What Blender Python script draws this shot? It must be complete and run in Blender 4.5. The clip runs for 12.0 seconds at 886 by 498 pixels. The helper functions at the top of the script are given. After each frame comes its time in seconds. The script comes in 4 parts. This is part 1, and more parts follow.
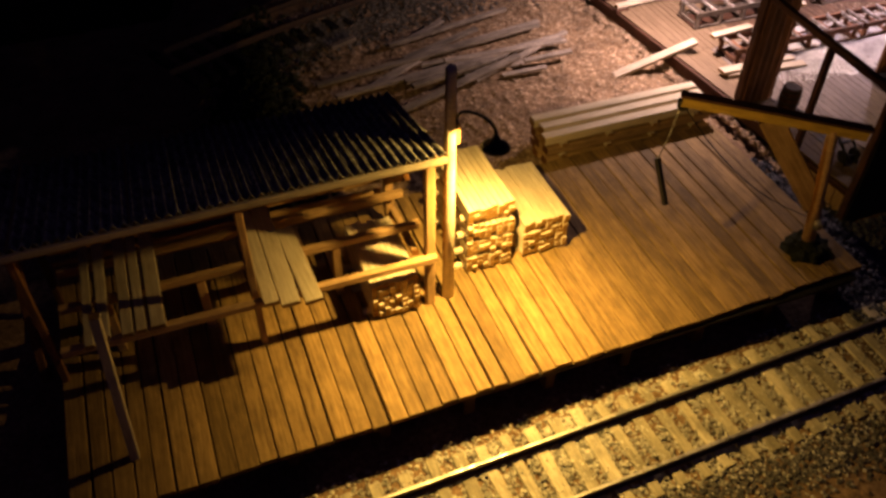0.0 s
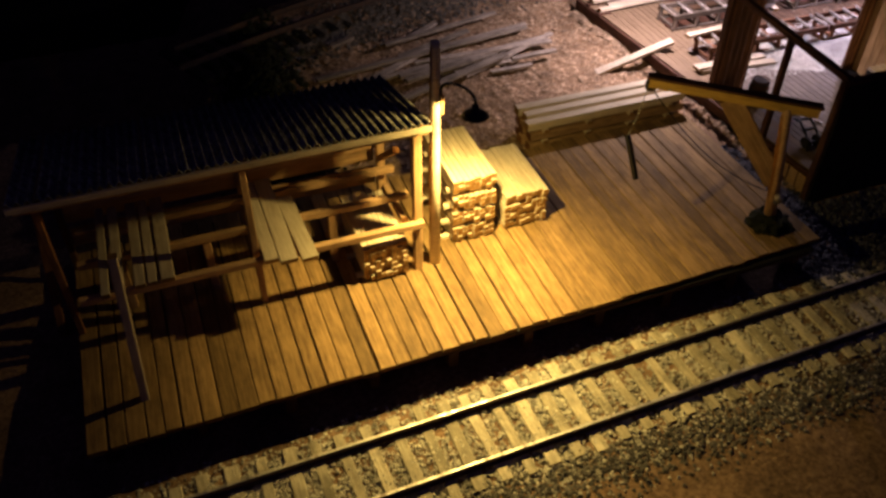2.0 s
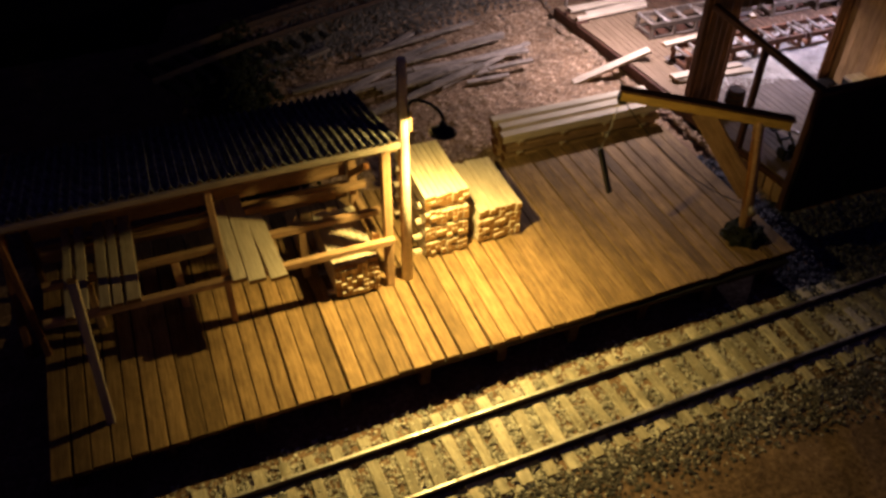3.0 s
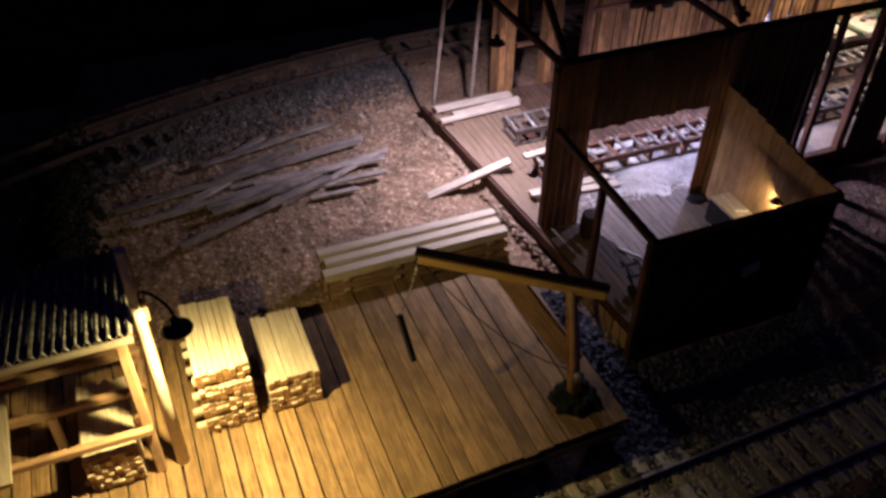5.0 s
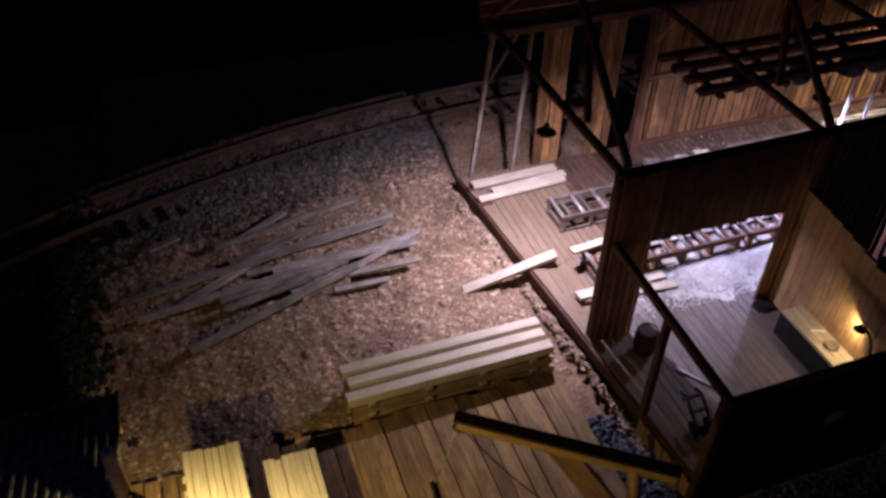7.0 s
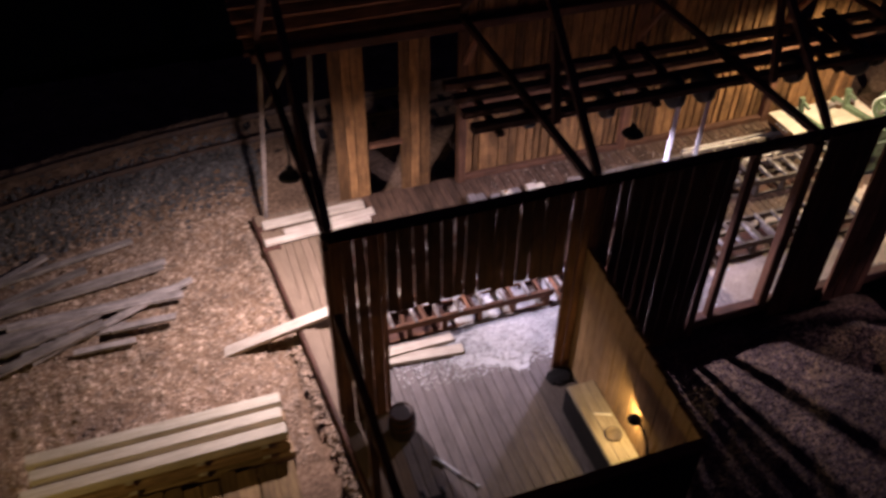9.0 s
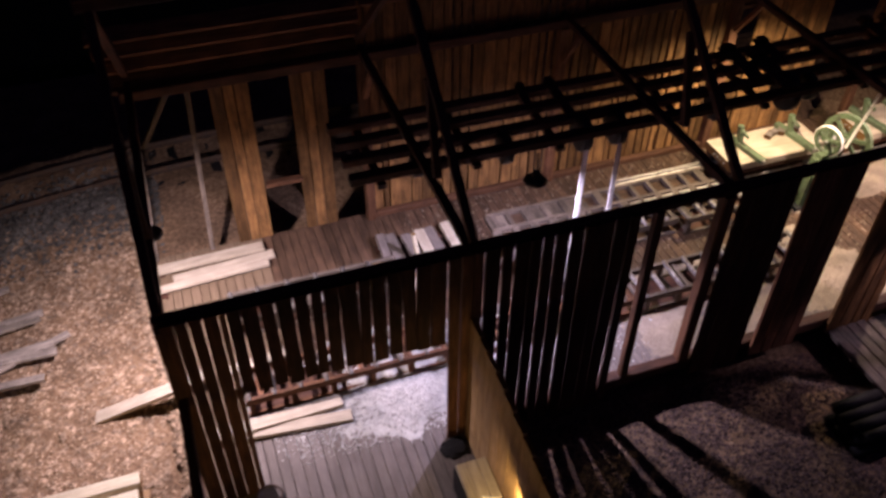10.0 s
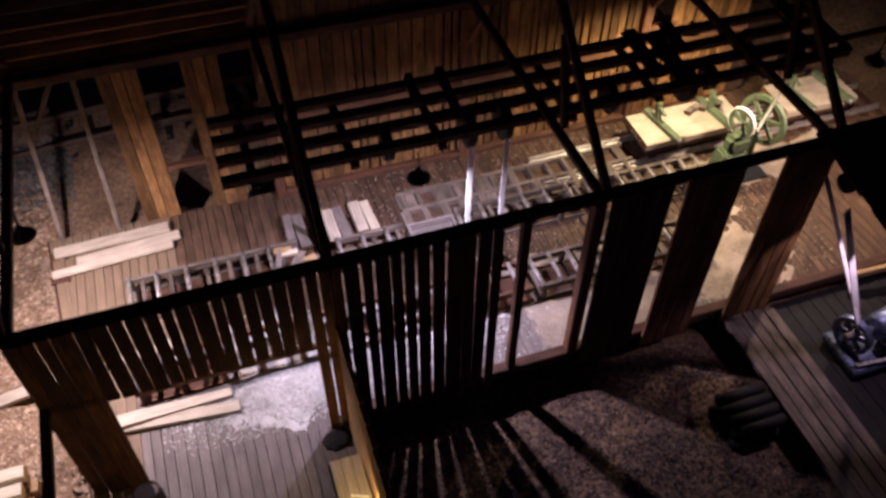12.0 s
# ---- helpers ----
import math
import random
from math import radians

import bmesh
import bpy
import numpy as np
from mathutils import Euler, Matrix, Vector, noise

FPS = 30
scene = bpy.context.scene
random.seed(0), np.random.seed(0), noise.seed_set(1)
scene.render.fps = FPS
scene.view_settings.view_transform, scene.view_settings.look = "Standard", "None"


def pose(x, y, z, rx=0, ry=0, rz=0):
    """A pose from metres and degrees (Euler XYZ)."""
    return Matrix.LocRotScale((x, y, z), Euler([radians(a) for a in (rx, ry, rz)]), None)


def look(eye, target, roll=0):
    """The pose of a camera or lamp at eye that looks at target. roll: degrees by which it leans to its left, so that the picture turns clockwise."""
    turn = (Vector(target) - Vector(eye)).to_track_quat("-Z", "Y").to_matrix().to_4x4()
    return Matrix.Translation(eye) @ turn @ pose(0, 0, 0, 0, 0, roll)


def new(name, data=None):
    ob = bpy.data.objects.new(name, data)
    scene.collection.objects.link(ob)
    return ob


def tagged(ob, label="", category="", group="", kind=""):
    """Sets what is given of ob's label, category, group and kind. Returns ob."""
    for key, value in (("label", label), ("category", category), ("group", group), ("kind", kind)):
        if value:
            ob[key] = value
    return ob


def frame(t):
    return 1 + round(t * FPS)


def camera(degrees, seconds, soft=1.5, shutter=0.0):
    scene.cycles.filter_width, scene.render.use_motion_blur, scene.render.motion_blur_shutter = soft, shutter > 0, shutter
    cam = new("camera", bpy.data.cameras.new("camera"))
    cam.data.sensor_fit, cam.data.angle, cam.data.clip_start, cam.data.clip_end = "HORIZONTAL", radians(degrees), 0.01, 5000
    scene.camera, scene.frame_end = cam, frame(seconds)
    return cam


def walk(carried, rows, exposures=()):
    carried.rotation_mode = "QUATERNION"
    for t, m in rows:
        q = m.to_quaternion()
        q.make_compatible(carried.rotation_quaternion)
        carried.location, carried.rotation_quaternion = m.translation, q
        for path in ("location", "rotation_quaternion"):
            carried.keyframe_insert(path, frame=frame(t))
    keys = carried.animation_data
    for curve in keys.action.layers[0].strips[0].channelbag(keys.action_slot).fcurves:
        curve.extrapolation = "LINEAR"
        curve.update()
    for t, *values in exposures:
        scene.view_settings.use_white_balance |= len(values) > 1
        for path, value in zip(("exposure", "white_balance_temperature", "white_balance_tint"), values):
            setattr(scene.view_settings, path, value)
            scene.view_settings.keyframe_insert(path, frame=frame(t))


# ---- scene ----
# A model sawmill on a narrow gauge railway (16.5 mm track). Lengths below are in millimetres unless said otherwise.
MM = 0.001
cam = camera(55.7, 12.0, soft=2.9, shutter=0.5)
PATH = [
    (0, (-61.53, -156.26, 176.88), (3.47, 13.37, 5.12), 0.5),
    (0.5, (-58.80, -163.28, 171.29), (5.20, 7.73, 0.53), 0.2),
    (1, (-62.78, -166.10, 169.43), (1.85, 5.42, -0.59), 0.4),
    (1.5, (-63.15, -174.29, 173.97), (2.35, -0.41, 6.71), 0.6),
    (2, (-66.41, -183.12, 177.30), (-0.29, -7.89, 11.70), 0.5),
    (2.5, (-62.48, -182.40, 177.10), (4.51, -7.28, 11.74), 0.4),
    (4.5, (-15.58, -166.50, 192.31), (57.40, 8.95, 29.86), 0.8),
    (5, (11.91, -154.19, 193.12), (85.26, 22.38, 32.05), 0.9),
    (5.5, (10.48, -136.03, 194.97), (80.09, 38.55, 30.13), 1.3),
    (6, (7.87, -124.58, 211.24), (89.22, 47.13, 48.77), 3.7),
    (6.5, (12.53, -113.10, 207.87), (85.37, 62.08, 45.06), 2.5),
    (8.5, (90.07, -96.35, 196.82), (151.81, 79.39, 30.08), 0.5),
    (9, (115.40, -90.99, 193.33), (177.51, 85.48, 27.49), 0.6),
    (9.5, (137.35, -81.75, 189.37), (199.87, 93.55, 22.45), 0.4),
    (10, (154.15, -73.19, 193.54), (216.15, 100.54, 24.81), 0.5),
    (10.5, (165.58, -67.95, 199.39), (225.22, 100.82, 24.87), 0.2),
    (11, (176.86, -67.11, 204.87), (234.49, 98.41, 26.60), 0.2),
    (11.5, (184.08, -68.92, 209.00), (240.82, 93.55, 27.66), 0.5),
    (12, (189.97, -69.39, 209.30), (245.57, 88.06, 23.24), 0.8),
]
walk(cam, [(t, look(Vector(eye) * MM, Vector(target) * MM, roll)) for t, eye, target, roll in PATH], exposures=((0.0, 0.03, 7600, 24), (0.6, 0.02, 6900, 18), (2.0, 0.02, 6150, 14), (2.7, 0.02, 6000, 14), (4.5, -0.06, 5250, 16), (5.2, -0.12, 5000, 18), (6.7, -0.06, 4950, 18), (8.5, -0.14, 5600, 13), (12.0, -0.12, 5750, 13)))

# ---- light: a dark room, the model's own lamps and two assumed ones ----
world = bpy.data.worlds.new("dark_room")
scene.world = world
world.use_nodes = True
world.node_tree.nodes["Background"].inputs[0].default_value = (0.36, 0.27, 1.0, 1)
world.node_tree.nodes["Background"].inputs[1].default_value = 0.020
scene.view_settings.exposure = 0.0

YARD = (7.6, -10.0, 58.2)
# "bay" and "deck" belong to unseen lamps, added for the light around them
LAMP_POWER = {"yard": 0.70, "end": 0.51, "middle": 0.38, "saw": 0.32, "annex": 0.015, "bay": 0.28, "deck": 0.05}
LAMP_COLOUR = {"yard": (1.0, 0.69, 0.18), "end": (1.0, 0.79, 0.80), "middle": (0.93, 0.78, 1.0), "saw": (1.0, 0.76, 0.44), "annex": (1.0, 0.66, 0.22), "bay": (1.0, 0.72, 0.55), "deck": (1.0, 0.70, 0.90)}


def bulb_light(kind, x, y, z, spread=155, tilt=(0, 0), blend=0.8):
    data = bpy.data.lights.new("bulb_light", "SPOT")
    data.energy, data.color = LAMP_POWER[kind], LAMP_COLOUR[kind]
    data.spot_size, data.spot_blend, data.shadow_soft_size = radians(spread), blend, 1.3 * MM
    ob = new("bulb_light", data)
    ob.matrix_world = pose(x * MM, y * MM, z * MM, tilt[0], tilt[1], 0)
    return ob


def bare_bulb(x, y, z, watts, colour):
    """The light that leaves a bulb sideways, under the rim of its shade."""
    data = bpy.data.lights.new("bulb_light", "POINT")
    data.energy, data.color, data.shadow_soft_size = watts, colour, 0.4 * MM
    ob = new("bulb_light", data)
    ob.location = (x * MM, y * MM, z * MM)


# ---- materials ----
def shader(name):
    m = bpy.data.materials.new(name)
    m.use_nodes = True
    t = m.node_tree
    return m, t, t.nodes["Principled BSDF"]


def link(t, a, b):
    t.links.new(a, b)


def noise_node(t, vector, scale, detail=4.0, rough=0.6):
    n = t.nodes.new("ShaderNodeTexNoise")
    n.inputs["Scale"].default_value, n.inputs["Detail"].default_value, n.inputs["Roughness"].default_value = scale, detail, rough
    link(t, vector, n.inputs["Vector"])
    return n.outputs["Fac"]


def ramp(t, fac, stops):
    r = t.nodes.new("ShaderNodeValToRGB")
    el = r.color_ramp.elements
    while len(el) < len(stops):
        el.new(0.5)
    for e, (p, c) in zip(el, stops):
        e.position, e.color = p, (*c, 1)
    link(t, fac, r.inputs["Fac"])
    return r.outputs["Color"]


def mix(t, kind, fac, a, b):
    n = t.nodes.new("ShaderNodeMix")
    n.data_type, n.blend_type = "RGBA", kind
    for socket, value in ((n.inputs[0], fac), (n.inputs[6], a), (n.inputs[7], b)):
        if isinstance(value, (int, float)):
            socket.default_value = value
        elif isinstance(value, tuple):
            socket.default_value = (*value, 1)
        else:
            link(t, value, socket)
    return n.outputs[2]


def bump(t, bsdf, height, distance, strength=0.6):
    b = t.nodes.new("ShaderNodeBump")
    b.inputs["Distance"].default_value, b.inputs["Strength"].default_value = distance, strength
    link(t, height, b.inputs["Height"])
    link(t, b.outputs["Normal"], bsdf.inputs["Normal"])


def wood(name, dark, light, rough=0.75, spread=0.45, stain=0.5):
    """Sawn wood: the grain follows the piece's own x axis; each piece has its own tone."""
    m, t, bsdf = shader(name)
    co = t.nodes.new("ShaderNodeTexCoord")
    info = t.nodes.new("ShaderNodeObjectInfo")
    geo = t.nodes.new("ShaderNodeNewGeometry")
    add = t.nodes.new("ShaderNodeMath")
    link(t, info.outputs["Random"], add.inputs[0])
    link(t, geo.outputs["Random Per Island"], add.inputs[1])
    mul = t.nodes.new("ShaderNodeVectorMath")
    mul.operation = "MULTIPLY_ADD"
    link(t, co.outputs["Object"], mul.inputs[0])
    mul.inputs[1].default_value = (90, 1300, 1300)
    off = t.nodes.new("ShaderNodeMath")
    off.operation = "MULTIPLY"
    link(t, add.outputs[0], off.inputs[0])
    off.inputs[1].default_value = 137.0
    link(t, off.outputs[0], mul.inputs[2])
    grain = noise_node(t, mul.outputs[0], 1.0, 5.0, 0.65)
    blotch_at = t.nodes.new("ShaderNodeVectorMath")
    blotch_at.operation = "MULTIPLY_ADD"
    link(t, co.outputs["Object"], blotch_at.inputs[0])
    blotch_at.inputs[1].default_value = (110, 200, 200)
    link(t, off.outputs[0], blotch_at.inputs[2])
    blotch = noise_node(t, blotch_at.outputs[0], 1.0, 4.0, 0.7)
    base = ramp(t, grain, [(0.28, dark), (0.72, light)])
    frac = t.nodes.new("ShaderNodeMath")
    frac.operation = "FRACT"
    link(t, add.outputs[0], frac.inputs[0])
    lo, hi = 1.0 - spread, 1.0 + spread * 0.35
    tone = ramp(t, frac.outputs[0], [(0.0, (lo, lo, lo * 0.97)), (1.0, (hi, hi, hi))])
    col = mix(t, "MULTIPLY", 1.0, base, tone)
    s = 1.0 - stain
    col = mix(t, "MULTIPLY", 1.0, col, ramp(t, blotch, [(0.35, (s, s, s)), (0.6, (1, 1, 1))]))
    # end grain is darker than the sawn faces
    split = t.nodes.new("ShaderNodeSeparateXYZ")
    link(t, co.outputs["Normal"], split.inputs[0])
    end = t.nodes.new("ShaderNodeMath")
    end.operation = "ABSOLUTE"
    link(t, split.outputs["X"], end.inputs[0])
    col = mix(t, "MULTIPLY", 1.0, col, ramp(t, end.outputs[0], [(0.75, (1, 1, 1)), (0.9, (0.42, 0.26, 0.10))]))
    link(t, col, bsdf.inputs["Base Color"])
    bsdf.inputs["Roughness"].default_value = rough
    bsdf.inputs["Specular IOR Level"].default_value = 0.25
    bump(t, bsdf, grain, 0.00025, 0.7)
    return m


def grit(name, stops, scale=900, rough=0.95, big=60, distance=0.0006, low=0.5):
    m, t, bsdf = shader(name)
    geo = t.nodes.new("ShaderNodeNewGeometry")
    fine = noise_node(t, geo.outputs["Position"], scale, 6.0, 0.7)
    wide = noise_node(t, geo.outputs["Position"], big, 4.0, 0.6)
    col = ramp(t, fine, stops)
    col = mix(t, "MULTIPLY", 1.0, col, ramp(t, wide, [(0.3, (0.5, 0.5, 0.5)), (0.65, (1, 1, 1))]))
    tone = ramp(t, geo.outputs["Random Per Island"], [(0.0, (low, low * 0.97, low * 0.94)), (1.0, (1.25, 1.22, 1.15))])
    col = mix(t, "MULTIPLY", 1.0, col, tone)
    link(t, col, bsdf.inputs["Base Color"])
    bsdf.inputs["Roughness"].default_value = rough
    bsdf.inputs["Specular IOR Level"].default_value = 0.2
    bump(t, bsdf, fine, distance, 0.9)
    return m


def metal(name, colour, rough=0.45, metallic=0.8, rust=(0.16, 0.08, 0.04), amount=0.4):
    m, t, bsdf = shader(name)
    geo = t.nodes.new("ShaderNodeNewGeometry")
    n = noise_node(t, geo.outputs["Position"], 420, 5.0, 0.65)
    link(t, ramp(t, n, [(amount, rust), (min(amount + 0.2, 1.0), colour)]), bsdf.inputs["Base Color"])
    link(t, ramp(t, n, [(0.3, (0.8, 0.8, 0.8)), (0.7, (rough, rough, rough))]), bsdf.inputs["Roughness"])
    bsdf.inputs["Metallic"].default_value = metallic
    bump(t, bsdf, n, 0.0001, 0.4)
    return m


W_DECK = wood("platform_boards", (0.165, 0.093, 0.033), (0.41, 0.256, 0.098), spread=0.45, stain=0.34)
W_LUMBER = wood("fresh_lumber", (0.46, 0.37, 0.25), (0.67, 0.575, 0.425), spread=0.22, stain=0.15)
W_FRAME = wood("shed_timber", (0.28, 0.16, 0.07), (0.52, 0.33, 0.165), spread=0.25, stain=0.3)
W_WALL = wood("weathered_siding", (0.082, 0.032, 0.015), (0.25, 0.112, 0.055), spread=0.5, stain=0.4)
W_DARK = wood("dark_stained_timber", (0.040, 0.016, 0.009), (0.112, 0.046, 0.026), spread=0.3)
W_BACK = wood("orange_brown_siding", (0.115, 0.050, 0.016), (0.39, 0.196, 0.066), spread=0.6, stain=0.5)
# near-black wood; on the side deck its colour stands for shade
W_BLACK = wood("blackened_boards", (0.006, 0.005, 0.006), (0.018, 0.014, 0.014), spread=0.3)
W_GREY = wood("grey_dusty_timber", (0.085, 0.062, 0.046), (0.235, 0.18, 0.142), spread=0.4)
W_SCRAP = wood("grey_scrap_boards", (0.18, 0.142, 0.115), (0.44, 0.365, 0.305), spread=0.35)
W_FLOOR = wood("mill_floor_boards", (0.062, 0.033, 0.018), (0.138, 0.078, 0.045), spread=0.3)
W_EDGE = wood("tan_floor_boards", (0.135, 0.088, 0.052), (0.205, 0.14, 0.086), spread=0.08, stain=0.15)
W_AGED = wood("dusty_sawn_boards", (0.34, 0.27, 0.195), (0.53, 0.44, 0.335), spread=0.18, stain=0.2)
W_PALE = wood("dusty_floor_boards", (0.118, 0.092, 0.080), (0.225, 0.182, 0.16), spread=0.15, stain=0.25)
W_TIE = wood("sleepers_wood", (0.36, 0.30, 0.20), (0.64, 0.56, 0.42), spread=0.35)
M_GROUND = grit("brown_ground", [(0.3, (0.16, 0.092, 0.050)), (0.55, (0.46, 0.295, 0.175)), (0.75, (0.70, 0.49, 0.32))], 700)
M_STONE = grit("ballast_stone", [(0.3, (0.32, 0.30, 0.25)), (0.7, (0.76, 0.72, 0.63))], 1500, low=0.7)
# ballast stone darkened: dimness of verge and far bank is in the colour
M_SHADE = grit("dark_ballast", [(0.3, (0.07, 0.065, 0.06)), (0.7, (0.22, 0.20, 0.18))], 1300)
M_CHIP = grit("bark_chips", [(0.3, (0.17, 0.108, 0.068)), (0.7, (0.70, 0.51, 0.355))], 1200)
M_GRAVEL = grit("grey_gravel", [(0.3, (0.052, 0.034, 0.030)), (0.7, (0.24, 0.155, 0.128))], 1200)
M_TAN = grit("tan_sawdust", [(0.3, (0.25, 0.19, 0.145)), (0.7, (0.47, 0.385, 0.30))], 1800, distance=0.0002, low=0.7)
M_DUST = grit("sawdust", [(0.3, (0.42, 0.40, 0.39)), (0.7, (0.68, 0.66, 0.64))], 2600, distance=0.0001, low=0.85)
M_MOSS = grit("moss_clump", [(0.3, (0.010, 0.013, 0.007)), (0.7, (0.04, 0.045, 0.024))], 1500)
M_RAIL = metal("rail_steel", (0.55, 0.5, 0.45), 0.22, 0.9, amount=0.25)
M_RAILWEB = metal("rail_web_rust", (0.045, 0.032, 0.026), 0.7, 0.2, rust=(0.075, 0.042, 0.025), amount=0.45)
M_ROOF = metal("corrugated_iron", (0.34, 0.33, 0.30), 0.6, 0.1, rust=(0.10, 0.09, 0.08), amount=0.42)
M_BLACK = metal("black_iron", (0.007, 0.007, 0.008), 0.5, 0.3, rust=(0.022, 0.018, 0.016), amount=0.3)
M_GREEN = metal("green_machine_paint", (0.088, 0.118, 0.058), 0.5, 0.1, rust=(0.06, 0.06, 0.035), amount=0.33)
M_STEEL = metal("worn_steel", (0.42, 0.40, 0.38), 0.4, 0.8, rust=(0.17, 0.13, 0.10), amount=0.36)
M_ROLLER = metal("dusty_roller_steel", (0.33, 0.30, 0.28), 0.5, 0.5, rust=(0.15, 0.115, 0.09), amount=0.42)
# gravel with the gap's dim bluish light put into its colour
M_BLUE_LIT = grit("blue_grey_slate_chips", [(0.3, (0.05, 0.055, 0.075)), (0.7, (0.20, 0.20, 0.235))], 1300, low=0.3)
M_BELT = metal("canvas_belt", (0.78, 0.73, 0.68), 0.85, 0.0, rust=(0.58, 0.52, 0.46), amount=0.3)
M_YELLOW = wood("yellow_crane_paint", (0.30, 0.185, 0.035), (0.52, 0.34, 0.075), spread=0.1, stain=0.3)
M_WALLPAINT = grit("dark_backdrop_paint", [(0.3, (0.010, 0.010, 0.012)), (0.7, (0.014, 0.014, 0.016))], 40, distance=0.0001)


def glow(name, colour, strength):
    m, t, bsdf = shader(name)
    bsdf.inputs["Emission Color"].default_value = (*colour, 1)
    bsdf.inputs["Emission Strength"].default_value = strength
    return m


# ---- building blocks ----
ORIGIN = {}


def thing(name, x, y, z, label, category="", group="", kind=""):
    ob = new(name)
    ob.location = Vector((x, y, z)) * MM
    ob.empty_display_size = 0.005
    ORIGIN[ob.name] = Matrix.Translation(ob.location)
    return tagged(ob, label, category, group, kind)


def place(ob, parent, m):
    """Puts ob at the world pose m, under parent if there is one."""
    ORIGIN[ob.name] = m
    if parent:
        ob.parent = parent
        ob.matrix_basis = ORIGIN[parent.name].inverted() @ m
    else:
        ob.matrix_basis = m
    return ob


MESHES = {}


def board_mesh(length, width, height, material):
    """A sawn board with softened long edges, lying along x, centred."""
    key = (round(length, 1), round(width, 1), round(height, 1), material.name)
    if key not in MESHES:
        l, w, h = (max(v, 0.2) * MM / 2 for v in key[:3])
        c = min(w, h) * 0.22
        ring = [(w - c, h), (w, h - c), (w, c - h), (w - c, -h), (c - w, -h), (-w, c - h), (-w, h - c), (c - w, h)]
        verts = [(s * l, a, b) for s in (-1, 1) for a, b in ring]
        faces = [(i, (i + 1) % 8, 8 + (i + 1) % 8, 8 + i) for i in range(8)] + [tuple(range(7, -1, -1)), tuple(range(8, 16))]
        me = bpy.data.meshes.new("board")
        me.from_pydata(verts, [], [tuple(reversed(f)) for f in faces])
        me.materials.append(material)
        me.update()
        bmb = bmesh.new()
        bmb.from_mesh(me)
        bmesh.ops.recalc_face_normals(bmb, faces=bmb.faces)
        bmb.to_mesh(me)
        bmb.free()
        MESHES[key] = me
    return MESHES[key]


def board(name, p, q, width, height, material, parent=None, up=(0, 0, 1), label="", category="", group="", kind=""):
    """A board from p to q (mm, centre line)."""
    p, q = Vector(p) * MM, Vector(q) * MM
    x = (q - p).normalized()
    u = Vector(up)
    y = u.cross(x)
    if y.length < 1e-6:
        y = Vector((0, 1, 0)).cross(x)
    y.normalize()
    z = x.cross(y)
    m = Matrix((x, y, z)).transposed().to_4x4()
    m.translation = (p + q) / 2
    ob = new(name, board_mesh((q - p).length / MM, width, height, material))
    place(ob, parent, m)
    return tagged(ob, label, category, group, kind)


def part(name, bm, material, parent=None, label="", category="", group="", kind="", smooth=False):
    """Links a bmesh given in world millimetres as one mesh object under parent."""
    bmesh.ops.recalc_face_normals(bm, faces=bm.faces)
    me = bpy.data.meshes.new(name)
    root = ORIGIN[parent.name].translation if parent else Vector()
    bmesh.ops.scale(bm, vec=(MM, MM, MM), verts=bm.verts)
    bmesh.ops.translate(bm, vec=-root, verts=bm.verts)
    bm.to_mesh(me)
    bm.free()
    me.materials.append(material)
    if smooth:
        for f in me.polygons:
            f.use_smooth = True
    ob = new(name, me)
    place(ob, parent, Matrix.Translation(root))
    return tagged(ob, label, category, group, kind)


def lathe(bm, profile, centre, axis=(0, 0, 1), n=16, caps=True):
    """Turns a profile of (radius, height) about an axis through centre."""
    turn = Vector((0, 0, 1)).rotation_difference(Vector(axis)).to_matrix().to_4x4()
    rings = []
    for r, h in profile:
        rings.append([bm.verts.new(Vector(centre) + turn @ Vector((r * math.cos(2 * math.pi * i / n), r * math.sin(2 * math.pi * i / n), h))) for i in range(n)])
    for a, b in zip(rings, rings[1:]):
        for i in range(n):
            bm.faces.new((a[i], a[(i + 1) % n], b[(i + 1) % n], b[i]))
    if caps:
        bm.faces.new(rings[0])
        bm.faces.new(rings[-1])


def rod(bm, p, q, r, n=8):
    p, q = Vector(p), Vector(q)
    lathe(bm, [(r, 0), (r, (q - p).length)], p, (q - p).normalized(), n)


def block(bm, x0, x1, y0, y1, z0, z1):
    r = bmesh.ops.create_cube(bm, size=1.0)
    for v in r["verts"]:
        v.co = Vector((x0 + (v.co.x + 0.5) * (x1 - x0), y0 + (v.co.y + 0.5) * (y1 - y0), z0 + (v.co.z + 0.5) * (z1 - z0)))


def tube(bm, points, r, n=8):
    for p, q in zip(points, points[1:]):
        rod(bm, p, q, r, n)


R = random.Random(7)

# ---- ground ----


def smooth_step(a, b, v):
    f = min(max((v - a) / (b - a), 0.0), 1.0)
    return f * f * (3 - 2 * f)


def ground_height(x, y):
    """Millimetres: the yard is about level with the mill floor, the track bed lies lower, the far side rises a little."""
    z = -12.5 + 6.5 * smooth_step(-36, 40, y)
    if x > 130:
        z = -12.5 + 4.0 * smooth_step(-36, 0, y)
    z += 5.0 * smooth_step(165, 190, y) - 170.0 * smooth_step(17, 80, y - (213 - 0.00095 * min(max(x, -60) - 180, 0) ** 2))
    z -= 34.0 * smooth_step(-24, -52, x) * smooth_step(52, 80, y)
    if y > 46 and x < 132:
        z += 0.95 * noise.noise(Vector((x * 0.33, y * 0.33, 1.9))) + 0.7 * abs(noise.noise(Vector((x * 0.6, y * 0.6, 5.3))))
    z += 0.9 * noise.noise(Vector((x * 0.05, y * 0.05, 3.1))) + 0.45 * noise.noise(Vector((x * 0.22, y * 0.22, 7.7)))
    return z


